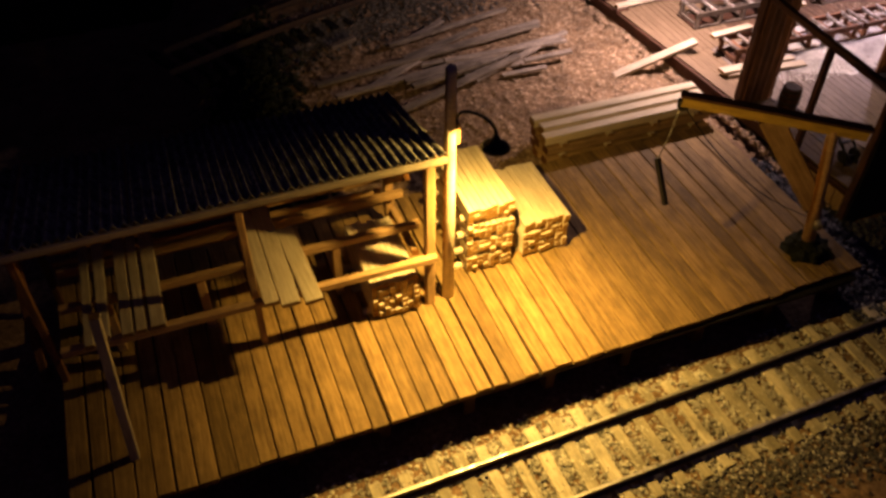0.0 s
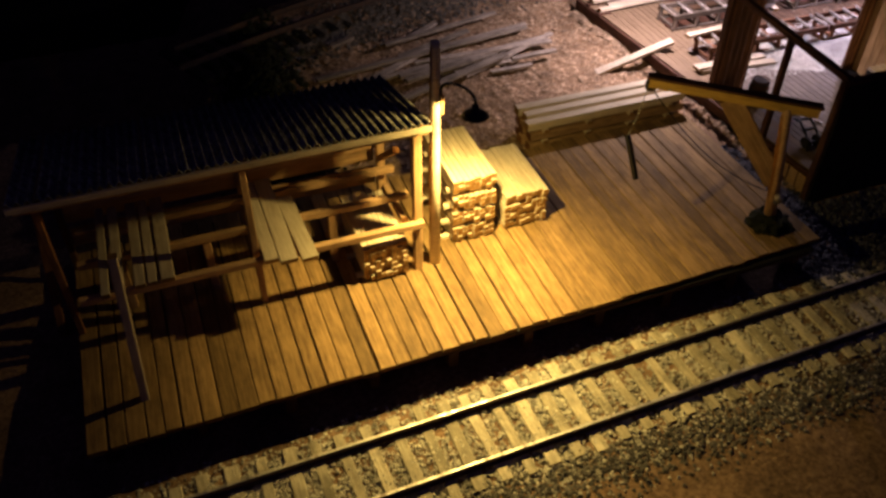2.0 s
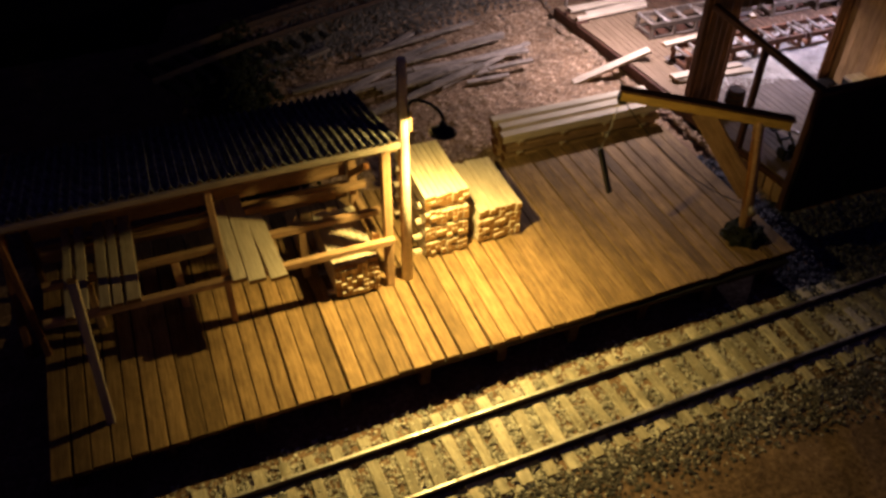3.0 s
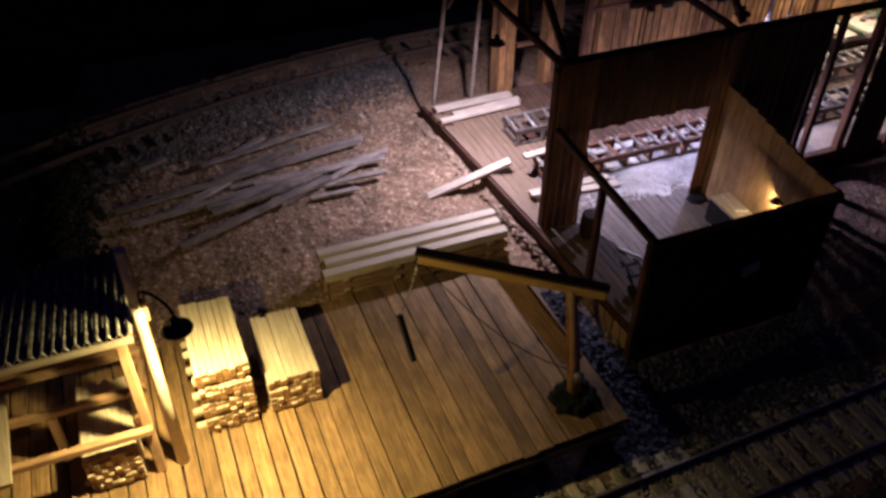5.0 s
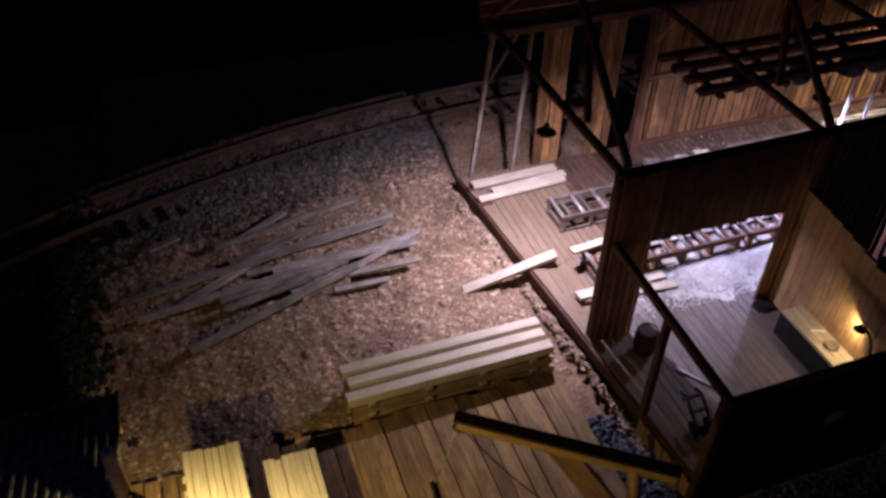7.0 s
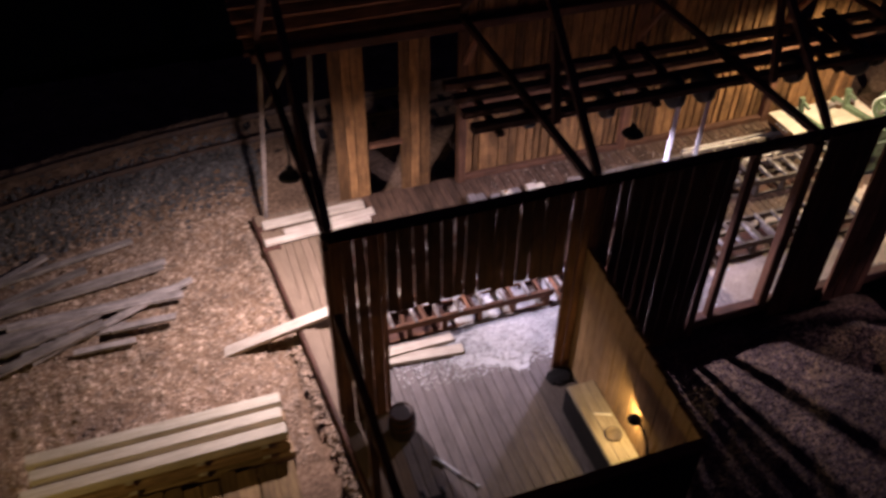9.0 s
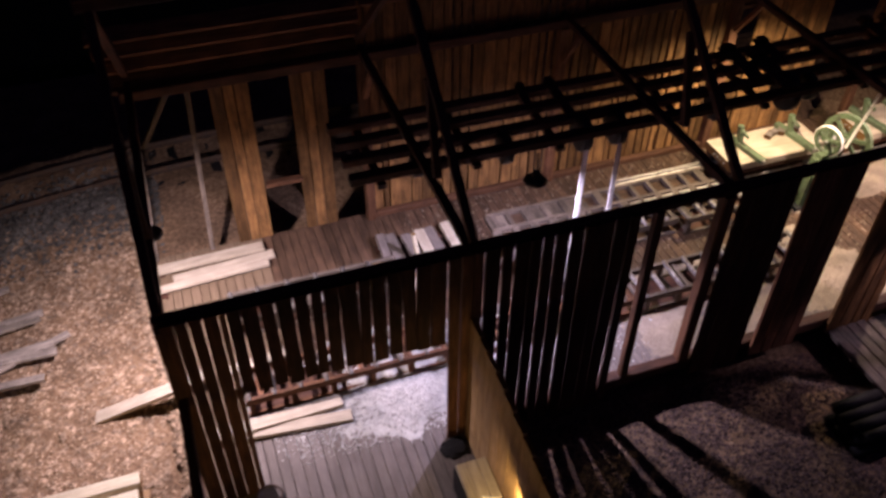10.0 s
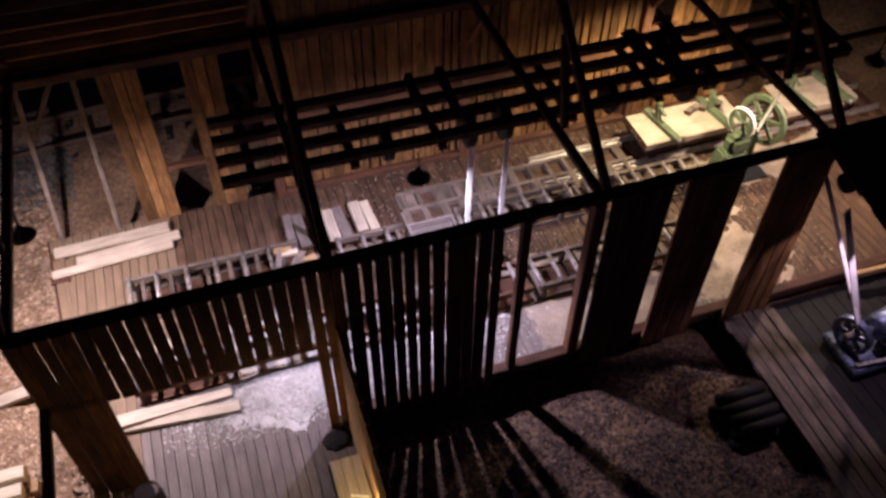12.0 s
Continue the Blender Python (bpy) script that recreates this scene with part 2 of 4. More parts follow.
def grid_sheet(name, xs, ys, height, material):
    verts = [(x * MM, y * MM, height(x, y) * MM) for y in ys for x in xs]
    w = len(xs)
    faces = [(j * w + i, j * w + i + 1, (j + 1) * w + i + 1, (j + 1) * w + i) for j in range(len(ys) - 1) for i in range(w - 1)]
    me = bpy.data.meshes.new(name)
    me.from_pydata(verts, [], faces)
    me.materials.append(material)
    for f in me.polygons:
        f.use_smooth = True
    return new(name, me)


span = lambda a, b, s: [a + (b - a) * i / round((b - a) / s) for i in range(round((b - a) / s) + 1)]
gx = [-1500, -900, -600, -400, -250] + span(-180, -62, 2.5) + span(-60, 142, 1.3) + span(144.5, 480, 2.5) + [560, 700, 1000, 1500]
gy = [-900, -500, -250, -150] + span(-110, 46, 2.5) + span(47, 190, 1.3) + span(192, 260, 2.5) + [300, 400, 600]
tagged(grid_sheet("ground", gx, gy, ground_height, M_GROUND), "brown gritty earth strewn with bark and sawdust", "ground", kind="structure")


def pebbles(name, count, where, size, material, label, flat=0.7):
    """Many small angular stones in one mesh."""
    verts, faces = [], []
    corner = [(1, 0, 0), (0, 1, 0), (-1, 0, 0), (0, -1, 0), (0, 0, 1), (0, 0, -1)]
    tri = [(0, 1, 4), (1, 2, 4), (2, 3, 4), (3, 0, 4), (1, 0, 5), (2, 1, 5), (3, 2, 5), (0, 3, 5)]
    for _ in range(count):
        spot = where()
        if spot is None:
            continue
        x, y, z = spot
        s = size * R.uniform(0.5, 1.4)
        turn = Euler((R.uniform(0, 6.3), R.uniform(0, 6.3), R.uniform(0, 6.3))).to_matrix()
        k = len(verts)
        for c in corner:
            v = turn @ (Vector(c) * s * R.uniform(0.7, 1.2))
            verts.append(((x + v.x) * MM, (y + v.y) * MM, (z + v.z * flat) * MM))
        faces += [tuple(k + i for i in f) for f in tri]
    me = bpy.data.meshes.new(name)
    me.from_pydata(verts, [], faces)
    me.materials.append(material)
    return tagged(new(name, me), label, name.replace("_", " "), kind="stuff")


# ---- the front track ----
TRACK_Y, GAUGE, RAIL_TOP = -57.6, 16.5, -9.2
TILT_Y = 0.030
track_y = lambda x: TRACK_Y + TILT_Y * (x - 30)


def rail_mesh(bm, points, top, height=2.3):
    """A flat-bottomed rail swept along points (x, y)."""
    prof = [(-1.0, 0), (1.0, 0), (1.0, 0.3), (0.25, 0.55), (0.25, height - 0.7), (0.45, height - 0.5), (0.45, height - 0.1), (0.32, height), (-0.32, height), (-0.45, height - 0.1), (-0.45, height - 0.5), (-0.25, height - 0.7), (-0.25, 0.55), (-1.0, 0.3)]
    rings = []
    for i, (x, y) in enumerate(points):
        a, b = points[max(i - 1, 0)], points[min(i + 1, len(points) - 1)]
        d = Vector((b[0] - a[0], b[1] - a[1])).normalized()
        rings.append([bm.verts.new((x - d.y * s, y + d.x * s, top - height + h)) for s, h in prof])
    n = len(prof)
    for a, b in zip(rings, rings[1:]):
        for i in range(n):
            bm.faces.new((a[i], a[(i + 1) % n], b[(i + 1) % n], b[i]))
    bm.faces.new(rings[0])
    bm.faces.new(rings[-1])


def railway(name, centre, length_from, length_to, top, tie, label, sunk=0.0):
    """centre(x) gives the middle line; sleepers are parts."""
    track = thing(name, length_from, centre(length_from), top - 6, label, "railway track")
    for side in (-1, 1):
        bm = bmesh.new()
        rail_mesh(bm, [(x, centre(x) + side * (GAUGE / 2 + 0.5)) for x in span(length_from, length_to, 20)], top)
        rail = part("rail", bm, M_RAIL if tie is W_TIE else M_RAILWEB, track, "brown steel rail with a shiny worn top")
        rail.data.materials.append(M_RAILWEB)
        for f in rail.data.polygons:
            f.material_index = 0 if f.normal.z > 0.5 and f.center.z > (top - 0.6) * MM - ORIGIN[track.name].translation.z else 1
    x = length_from + 3
    while x < length_to:
        y, dy = centre(x), centre(x + 1) - centre(x)
        half = R.uniform(14.6, 16.4)
        skew = R.uniform(-0.5, 0.5)
        board("sleeper", (x - skew + dy * half, y - half, top - 3.6 - sunk), (x + skew - dy * half, y + half, top - 3.6 - sunk), R.uniform(3.0, 3.8), 2.4, tie, track)
        x += R.uniform(6.6, 7.8)
    return track


railway("railway_track", track_y, -190, 400, RAIL_TOP, W_TIE, "narrow gauge track with pale wooden sleepers in stone ballast")


def ballast_bed():
    x = R.uniform(-130, 330)
    d = R.gauss(0, 13)
    if d > 20 or d < -27:
        return None
    y = track_y(x) + d
    for side in (-1, 1):
        if abs(d - side * (GAUGE / 2 + 0.5)) < 1.3:
            return None
    return x, y, RAIL_TOP - 2.95 - max(abs(d) - 15, 0) * 0.14 + R.uniform(-0.5, 0.4)


bed = grid_sheet("ballast_bed", span(-200, 420, 4), span(-96, -34, 2), lambda x, y: RAIL_TOP - 3.5 - max(abs(y - track_y(x)) - 15, 0) * 0.16 + 0.4 * noise.noise(Vector((x * 0.4, y * 0.4, 0))) - 9 * smooth_step(17, 23, abs(y - track_y(x))), M_STONE)
tagged(bed, "packed grey stone ballast under the track", "ballast", kind="structure")
pebbles("ballast", 30000, ballast_bed, 0.6, M_STONE, "loose grey stones packed between the sleepers")

# far curved track behind the yard, its sleepers near-black to keep it dim
far_y = lambda x: 213 - 0.00095 * (x - 180) ** 2 if x < 180 else 213.0
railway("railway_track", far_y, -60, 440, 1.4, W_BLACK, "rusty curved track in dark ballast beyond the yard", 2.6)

# ---- loading platform ----
platform = thing("loading_platform", 8, 0, -12, "timber loading platform of worn brown cross planks", "platform", kind="structure")
x = -106.0
while x < 119:
    w = R.uniform(4.3, 5.4)
    near = -36.5 + 0.024 * (x + 106) * 1.0 + R.uniform(-0.5, 0.5) - 1.5
    far = 47 + R.uniform(-0.8, 1.2)
    lift = R.uniform(-0.12, 0.12)
    board("plank", (x + w / 2 + R.uniform(-0.2, 0.2), near, -0.8 + lift), (x + w / 2 + R.uniform(-0.2, 0.2), far, -0.8 + lift), w - (R.uniform(0.25, 0.6) if x < 35 else R.uniform(0.08, 0.34)), 1.6, W_DECK, platform)
    x += w
# added black sheet, keeps lamplight from falling through the plank gaps
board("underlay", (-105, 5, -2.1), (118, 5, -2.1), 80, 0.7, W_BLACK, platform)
for y in (-31, -8, 18, 42):
    board("bearer", (-105, y, -4.0), (118, y, -4.0), 4, 4.6, W_DARK, platform)
for px in range(-102, 120, 24):
    for y in (-31, 42):
        board("post", (px, y, -14.0), (px, y, -6.3), 3.4, 3.4, W_DARK, platform, up=(1, 0, 0))

# ---- open lumber shed ----
shed = thing("lumber_shed", -55, 18, 0, "open timber lumber shed with a corrugated iron roof", "shed")


def roof_z(y):
    return 53.0 - (y + 2.0) * 0.24


for px, y in ((-5.8, -0.6), (-53.4, 0.6), (-105, 6.0), (-7, 33), (-52.3, 34), (-105, 35)):
    thick = 2.6 if px > -10 else 1.9
    # far-left posts in darker wood, standing for the faded lamplight there
    board("post", (px, y, 0), (px, y, roof_z(y) - 3.4), thick, thick, W_FRAME if px > -100 else W_WALL, shed, up=(1, 0, 0))
for y in (-0.6, 33.5):
    board("roof_beam", (-108, y, roof_z(y) - 2.2), (-2.5, y, roof_z(y) - 2.2), 3.0, 2.6, W_FRAME, shed)
for px in (-5.8, -28, -52.3, -77, -102):
    board("rafter", (px, -3, roof_z(-3) - 0.9), (px, 43, roof_z(43) - 0.9), 2.2, 1.8, W_FRAME, shed)
# horizontal rails that carry lumber, and the boarded back
for y in (-2.9, 12.0, 26.5):
    board("rack_rail", (-101, y, 19.0), (-4.6, y, 19.0), 2.0, 2.2, W_FRAME, shed)
for z in (24, 31):
    board("rack_rail", (-101, 35.6, z), (-7, 35.6, z), 1.6, 4.0, W_FRAME, shed)
for px, y0 in ((-7, 33), (-52.3, 34)):
    board("brace", (px, y0 - 1, 20), (px, 15, 34), 2.0, 2.0, W_FRAME, shed)
    board("brace", (px + 1, y0, 8), (px - 1, 5, 15), 2.0, 2.0, W_FRAME, shed)
for px in (-90, -66, -29):
    board("leg", (px, 12.0, 0), (px, 12.0, 17.9), 2.4, 2.4, W_FRAME, shed, up=(1, 0, 0))
for z in (10, 19, 27, 35):
    board("siding", (-104, 37.8, z), (-8, 37.8, z), 0.9, 6.6, W_FRAME, shed)


def corrugated(x0, x1, y0, y1, lift, name="roof_sheet"):
    bm = bmesh.new()
    pitch, rise, n = 2.35, 0.72, 8
    steps = round((x1 - x0) / pitch * n)
    rows = []
    for y in (y0, (y0 + y1) / 2, y1):
        for under in (0, 0.22):
            rows.append([bm.verts.new((x0 + (x1 - x0) * i / steps, y, roof_z(y) + 0.45 + lift - under + rise * math.sin(2 * math.pi * i / n))) for i in range(steps + 1)])
    def skin(a, b):
        for i in range(steps):
            bm.faces.new((a[i], a[i + 1], b[i + 1], b[i]))
    skin(rows[0], rows[2]), skin(rows[2], rows[4]), skin(rows[1], rows[3]), skin(rows[3], rows[5])
    skin(rows[0], rows[1]), skin(rows[4], rows[5])
    return part(name, bm, M_ROOF, shed, smooth=True)


for i, x0 in enumerate((-109, -88, -67, -46, -24.5)):
    corrugated(x0, x0 + 22.3, -3.6, 44 + R.uniform(-1, 1), 0.07 * (i % 2))

board("fascia", (-109, -4.2, roof_z(-4) - 0.9), (-2.4, -4.2, roof_z(-4) - 0.9), 0.8, 1.7, W_LUMBER, shed)

# boards lying across the rack rails
for x0, x1, y0, y1, w in ((-50.2, -50.4, -6.2, 31, 3.8), (-45.6, -45.8, -8.0, 31.5, 4.8), (-39.8, -41.2, -9.0, 20.5, 4.7)):
    board("lumber_board", (x0, y0, 20.8), (x1, y1, 20.8), w, 1.3, W_LUMBER, label="pale sawn board laid across the shed's rack rails", category="board", group="boards in the shed")
for i, (px, w) in enumerate(((-94.2, 2.2), (-90.6, 2.6), (-85.2, 2.8), (-81.9, 2.4), (-77.9, 3.6))):
    board("lumber_board", (px, -4.0 + R.uniform(-1, 1), 20.7), (px + 0.4, 33 + R.uniform(-1, 1), 20.7), w, 1.2 if i % 2 else 1.4, W_AGED, label="narrow pale board laid across the shed's rack rails", category="board", group="boards in the shed")
board("sawn_post", (-90.5, -24.4, 0), (-87.0, -24.0, 49), 2.2, 2.2, W_AGED, up=(1, 0, 0), label="pale grey upright post standing on the platform edge", category="post")
board("leaning_beam", (-112.5, 15, -12), (-106.4, 19, 40), 3, 2.4, W_WALL, up=(1, 0, 0), label="dark timber leaning at the end of the shed", category="timber")

# ---- stacks of sawn lumber ----


def lumber_stack(x0, x1, y0, y1, rows_list, label, bw=1.8, bh=1.75):
    stack = thing("lumber_stack", (x0 + x1) / 2, (y0 + y1) / 2, 0, label, "lumber stack", "stacks of sawn lumber")
    z = 0.0
    for tier, count in enumerate(rows_list):
        for sy in (y0 + 4, (y0 + y1) / 2, y1 - 4):
            board("sticker", (x0 - R.uniform(0.7, 2.6), sy, z + 0.6), (x1 + 0.7, sy, z + 0.6), 1.6, 1.2, W_LUMBER, stack)
        z += 1.2
        for row in range(count):
            cols = round((x1 - x0) / bw)
            w = (x1 - x0) / cols
            top = tier == len(rows_list) - 1 and row == count - 1
            for c in range(cols):
                a, b = R.uniform(-0.6, 0.5), R.uniform(-0.8, 0.8)
                h = bh * (1.0 if top else R.choice((0.84, 0.92, 0.97)))
                board("board", (x0 + (c + 0.5) * w, y0 + a, z + h / 2), (x0 + (c + 0.5) * w + R.uniform(-0.1, 0.1), y1 + b, z + h / 2), w * (0.97 if top else R.choice((0.86, 0.92, 0.96))), h, W_LUMBER, stack)
            z += bh
    return stack


lumber_stack(8.0, 22.4, 5.6, 34.3, (3, 3, 3, 3), "tall stack of fresh sawn lumber in layers on the platform", bh=1.65)
lumber_stack(26.4, 41.2, 6.4, 33.0, (7,), "low stack of fresh sawn lumber on the platform", bh=1.76)
lumber_stack(-23.3, -9.6, -2.6, 24.0, (7,), "low stack of fresh sawn lumber inside the open shed")

# ---- pile of heavy beams behind the platform ----
pile = thing("timber_pile", 88, 57, -7, "pile of long squared timbers separated by blocks", "timber pile")
z = -6.0
for layer in range(3):
    for sx in (62, 80, 98, 115):
        board("block", (sx, 48.9, z + 0.7), (sx, 64, z + 0.7), 2.2, 1.4, W_LUMBER, pile)
    z += 1.4
    for yy in (51.6, 57.2, 62.6):
        a, b = R.uniform(-1.2, 1.0), R.uniform(-1.0, 1.2)
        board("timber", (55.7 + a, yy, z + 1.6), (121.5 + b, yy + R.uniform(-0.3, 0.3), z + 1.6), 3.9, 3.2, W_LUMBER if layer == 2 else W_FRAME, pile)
    z += 3.2

# ---- yard lamp on a pole ----


def lamp_shade(parent, x, y, z, r=3.7):
    bm = bmesh.new()
    lathe(bm, [(0.9, 3.2), (1.0, 2.0), (1.6, 1.5), (r * 0.75, 0.9), (r, 0.0), (r - 0.25, 0.0), (r * 0.7, 0.6), (1.4, 1.1), (0.7, 1.3)], (x, y, z), n=24)
    shade = part("shade", bm, M_BLACK, parent, "black enamelled lamp shade", smooth=True)
    return shade


def bulb(parent, x, y, z, colour, strength, r=0.9):
    bm = bmesh.new()
    bmesh.ops.create_icosphere(bm, subdivisions=2, radius=r)
    bmesh.ops.translate(bm, vec=(x, y, z), verts=bm.verts)
    return part("bulb", bm, glow("lit_bulb", colour, strength), parent, "glowing bulb", smooth=True)


pole_lamp = thing("yard_lamp", 0, 0, 0, "rough wooden pole with a black gooseneck yard lamp, lit", "lamp")
bm = bmesh.new()
lathe(bm, [(1.75, 0), (1.6, 30), (1.5, 60), (1.35, 75), (0.9, 75.8)], (0, 0, 0), n=14)
for v in bm.verts:
    v.co.x += 0.12 * noise.noise(Vector((v.co.x, v.co.y, v.co.z * 0.1)))
part("pole", bm, W_LUMBER, pole_lamp, smooth=True)
bm = bmesh.new()
pts = [(1.2, -0.8, 58.5)]
for i in range(9):
    a = math.pi * (1 - i / 8 * 1.0)
    pts.append((4.4 + 3.2 * math.cos(a), -5.6 - 4.4 * -math.cos(a) * -1, 62.0 + 3.2 * math.sin(a)))
pts.append((YARD[0], YARD[1], YARD[2] + 3.0))
tube(bm, pts, 0.42)
part("gooseneck", bm, M_BLACK, pole_lamp, smooth=True)
bm = bmesh.new()
block(bm, 1.3, 2.2, -1.0, 0.4, 54, 60)
part("bracket", bm, W_FRAME, pole_lamp)
lamp_shade(pole_lamp, YARD[0], YARD[1], YARD[2] - 0.4)
bulb(pole_lamp, YARD[0], YARD[1], YARD[2] + 0.75, LAMP_COLOUR["yard"], 30, 0.55)
bulb_light("yard", YARD[0], YARD[1], YARD[2] - 1.4, 132, (-8, 0), blend=1.0)
bare_bulb(YARD[0], YARD[1], YARD[2] - 0.5, 0.10, LAMP_COLOUR["yard"])

# ---- derrick crane ----
crane = thing("derrick_crane", 110, -20.5, 0, "small yellow timber derrick crane on a mossy round foot", "crane")
bm = bmesh.new()
bmesh.ops.create_icosphere(bm, subdivisions=4, radius=1.0)
for v in bm.verts:
    k = 1 + 0.28 * noise.noise(v.co * 2.3) + 0.20 * noise.noise(v.co * 6.0) + 0.12 * noise.noise(v.co * 13)
    v.co = Vector((110 + v.co.x * 6.8 * k, -20.5 + v.co.y * 6.4 * k, max(0.02, 0.4 + v.co.z * 4.2 * k)))
part("foot", bm, M_MOSS, crane, "dark mossy round foot")
bm = bmesh.new()
lathe(bm, [(2.0, 0), (1.8, 22), (1.6, 42)], (109.8, -20.5, 2.6), Vector((-4.6, 2.7, 41.5)).normalized(), n=12)
part("mast", bm, W_FRAME, crane, smooth=True)
board("boom", (70.8, 4.6, 47.7), (112.6, -22.8, 44.0), 2.4, 3.2, M_YELLOW, crane)
board("boom_cap", (70.2, 5.0, 49.6), (113.2, -23.2, 45.9), 3.3, 0.9, W_DARK, crane)
board("brace", (108.0, -19.4, 17), (91, -8.6, 45.2), 6.4, 1.4, W_FRAME, crane, up=(-0.55, -0.8, 0.1))
bm = bmesh.new()
lathe(bm, [(1.4, -1.2), (1.8, -1.0), (1.2, 0), (1.8, 1.0), (1.4, 1.2)], (71.6, 4.7, 46.2), (0.55, 0.83, 0), n=14)
part("sheave", bm, M_BLACK, crane, smooth=True)
bm = bmesh.new()
tube(bm, [(71.2, 5.2, 46), (67.6, 2.6, 38), (63.8, 0.9, 31.5)], 0.16, 5)
part("cable", bm, M_STEEL, crane)
bm = bmesh.new()
tube(bm, [(71.2 + 37.4 * f, 4.6 - 25.4 * f, 46.4 - 33.0 * f - 26.0 * f * (1 - f)) for f in (i / 10 for i in range(11))], 0.17, 5)
part("cable", bm, M_BLACK, crane)
board("lifting_bar", (63.8, 0.9, 32), (65.6, -5.0, 19), 1.5, 1.5, M_BLACK, crane)
bm = bmesh.new()
lathe(bm, [(1.9, -0.9), (1.9, 0.9)], (109, -21.6, 12), (0.8, 0.6, 0), n=12)
part("winch_drum", bm, M_STEEL, crane, smooth=True)

# ---- sawmill: floor ----
FLOOR = 1.0
mill_floor = thing("mill_floor", 270, 100, FLOOR - 4, "worn grey-brown plank floor of the mill", "floor", kind="structure")
x = 130.0
while x < 440:
    w = R.uniform(2.7, 3.2)
    near = 54.0 if x > 206 else -6.0
    far = 151.5
    if x < 142:
        near = 134 - (x - 129.5) * 11.0
        near = max(min(near, 140), -6)
    seam = 92 + R.uniform(-1, 1)
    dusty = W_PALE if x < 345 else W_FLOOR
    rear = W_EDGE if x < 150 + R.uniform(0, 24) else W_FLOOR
    if near < seam:
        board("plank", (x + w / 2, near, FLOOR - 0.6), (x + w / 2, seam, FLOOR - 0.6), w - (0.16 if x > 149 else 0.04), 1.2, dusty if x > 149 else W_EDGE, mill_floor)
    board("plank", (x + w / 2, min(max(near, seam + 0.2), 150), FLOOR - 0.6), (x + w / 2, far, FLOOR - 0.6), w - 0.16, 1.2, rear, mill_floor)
    x += w
for y in (60, 90, 120, 149):
    board("joist", (136, y, FLOOR - 3.2), (440, y, FLOOR - 3.2), 4, 4, W_DARK, mill_floor)
board("edge_board", (130.2, 151, FLOOR + 0.25), (143.6, -6, FLOOR + 0.25), 3.6, 0.5, W_EDGE, mill_floor)
y = -5.4
while y < 24:
    board("skirt_board", (139.6 - 0.086 * y, y, -9.6), (139.6 - 0.086 * y, y + R.uniform(-0.2, 0.2), FLOOR - 1.4), 3.9, 0.9, W_FRAME, mill_floor, up=(1, 0, 0))
    y += 4.2
board("edge_beam", (128.6, 152, FLOOR - 2.6), (142.2, -6, FLOOR - 2.6), 2.6, 4.6, W_DARK, mill_floor)

# ---- sawmill: frame ----
FY, BY, PLATE = 55.5, 149.0, 66.5
mill = thing("sawmill", 270, 100, FLOOR, "open-roofed timber sawmill with gappy plank walls", "sawmill")
BENTS = (138.7, 206.5, 274.6, 341.5, 408)
board("front_plate", (137, FY, PLATE), (440, FY, PLATE), 2.8, 2.4, W_DARK, mill)
board("back_plate", (136, BY, PLATE - 1.5), (440, BY, PLATE - 1.5), 3.2, 3.2, W_DARK, mill)
board("front_sill", (206, FY, FLOOR + 1.0), (440, FY, FLOOR + 1.0), 3.4, 3.0, W_DARK, mill)
for bx in BENTS:
    board("front_post", (bx, FY, FLOOR), (bx, FY, PLATE - 1.8), 3.4, 3.4, W_WALL, mill, up=(1, 0, 0))
    if bx > 150:
        board("back_post", (bx, BY, FLOOR), (bx, BY, PLATE - 3.2), 3.2, 3.2, W_WALL, mill, up=(1, 0, 0))
    board("tie_beam", (bx, FY - 2, PLATE + 0.4), (bx, BY + 2, PLATE + 0.4), 2.2, 2.2, W_DARK, mill)
    board("rafter", (bx, FY - 2, PLATE + 4.0), (bx, 102, 113), 2.0, 2.2, W_DARK, mill)
    board("rafter", (bx, BY + 2, PLATE + 4.0), (bx, 102, 113), 2.0, 2.2, W_DARK, mill)
    board("strut", (bx, 78, PLATE + 4), (bx, 84, 94), 2.0, 2.0, W_DARK, mill)
    if bx > 150:
        board("knee_brace", (bx, BY - 2, 52), (bx, BY - 13, PLATE + 1), 1.8, 1.8, W_WALL, mill)
board("ridge_beam", (136, 102, 114.5), (440, 102, 114.5), 2.6, 3.0, W_DARK, mill)

# overhead timbers hung under the tie beams
for y in (92.2, 100.2, 108.2, 116.2):
    board("shaft_timber", (188, y, PLATE - 2.9), (374, y - 0.8, PLATE - 2.9), 3.2, 2.4, W_DARK, mill)

# blocks and cross pieces bolted over the overhead timbers
for px, y0, y1, w in ((243.6, 107, 117.6, 2.4), (252.8, 99, 117.8, 2.8), (313.0, 98, 118.0, 4.6), (319.4, 90.5, 112, 5.6), (325.6, 104, 118.6, 4.0), (366, 104, 119.5, 4.2), (372.6, 89.5, 119.0, 2.6)):
    board("cross_piece", (px, y0, PLATE - 1.2), (px + 1.2, y1, PLATE - 1.2), w, 1.0, W_DARK, mill)
    board("bearing_block", (px + 1.0, y1 - 3.4, PLATE - 0.2), (px + 1.1, y1 - 0.4, PLATE - 0.2), w * 0.8, 1.2, W_DARK, mill)

# ---- sawmill: front wall boards ----


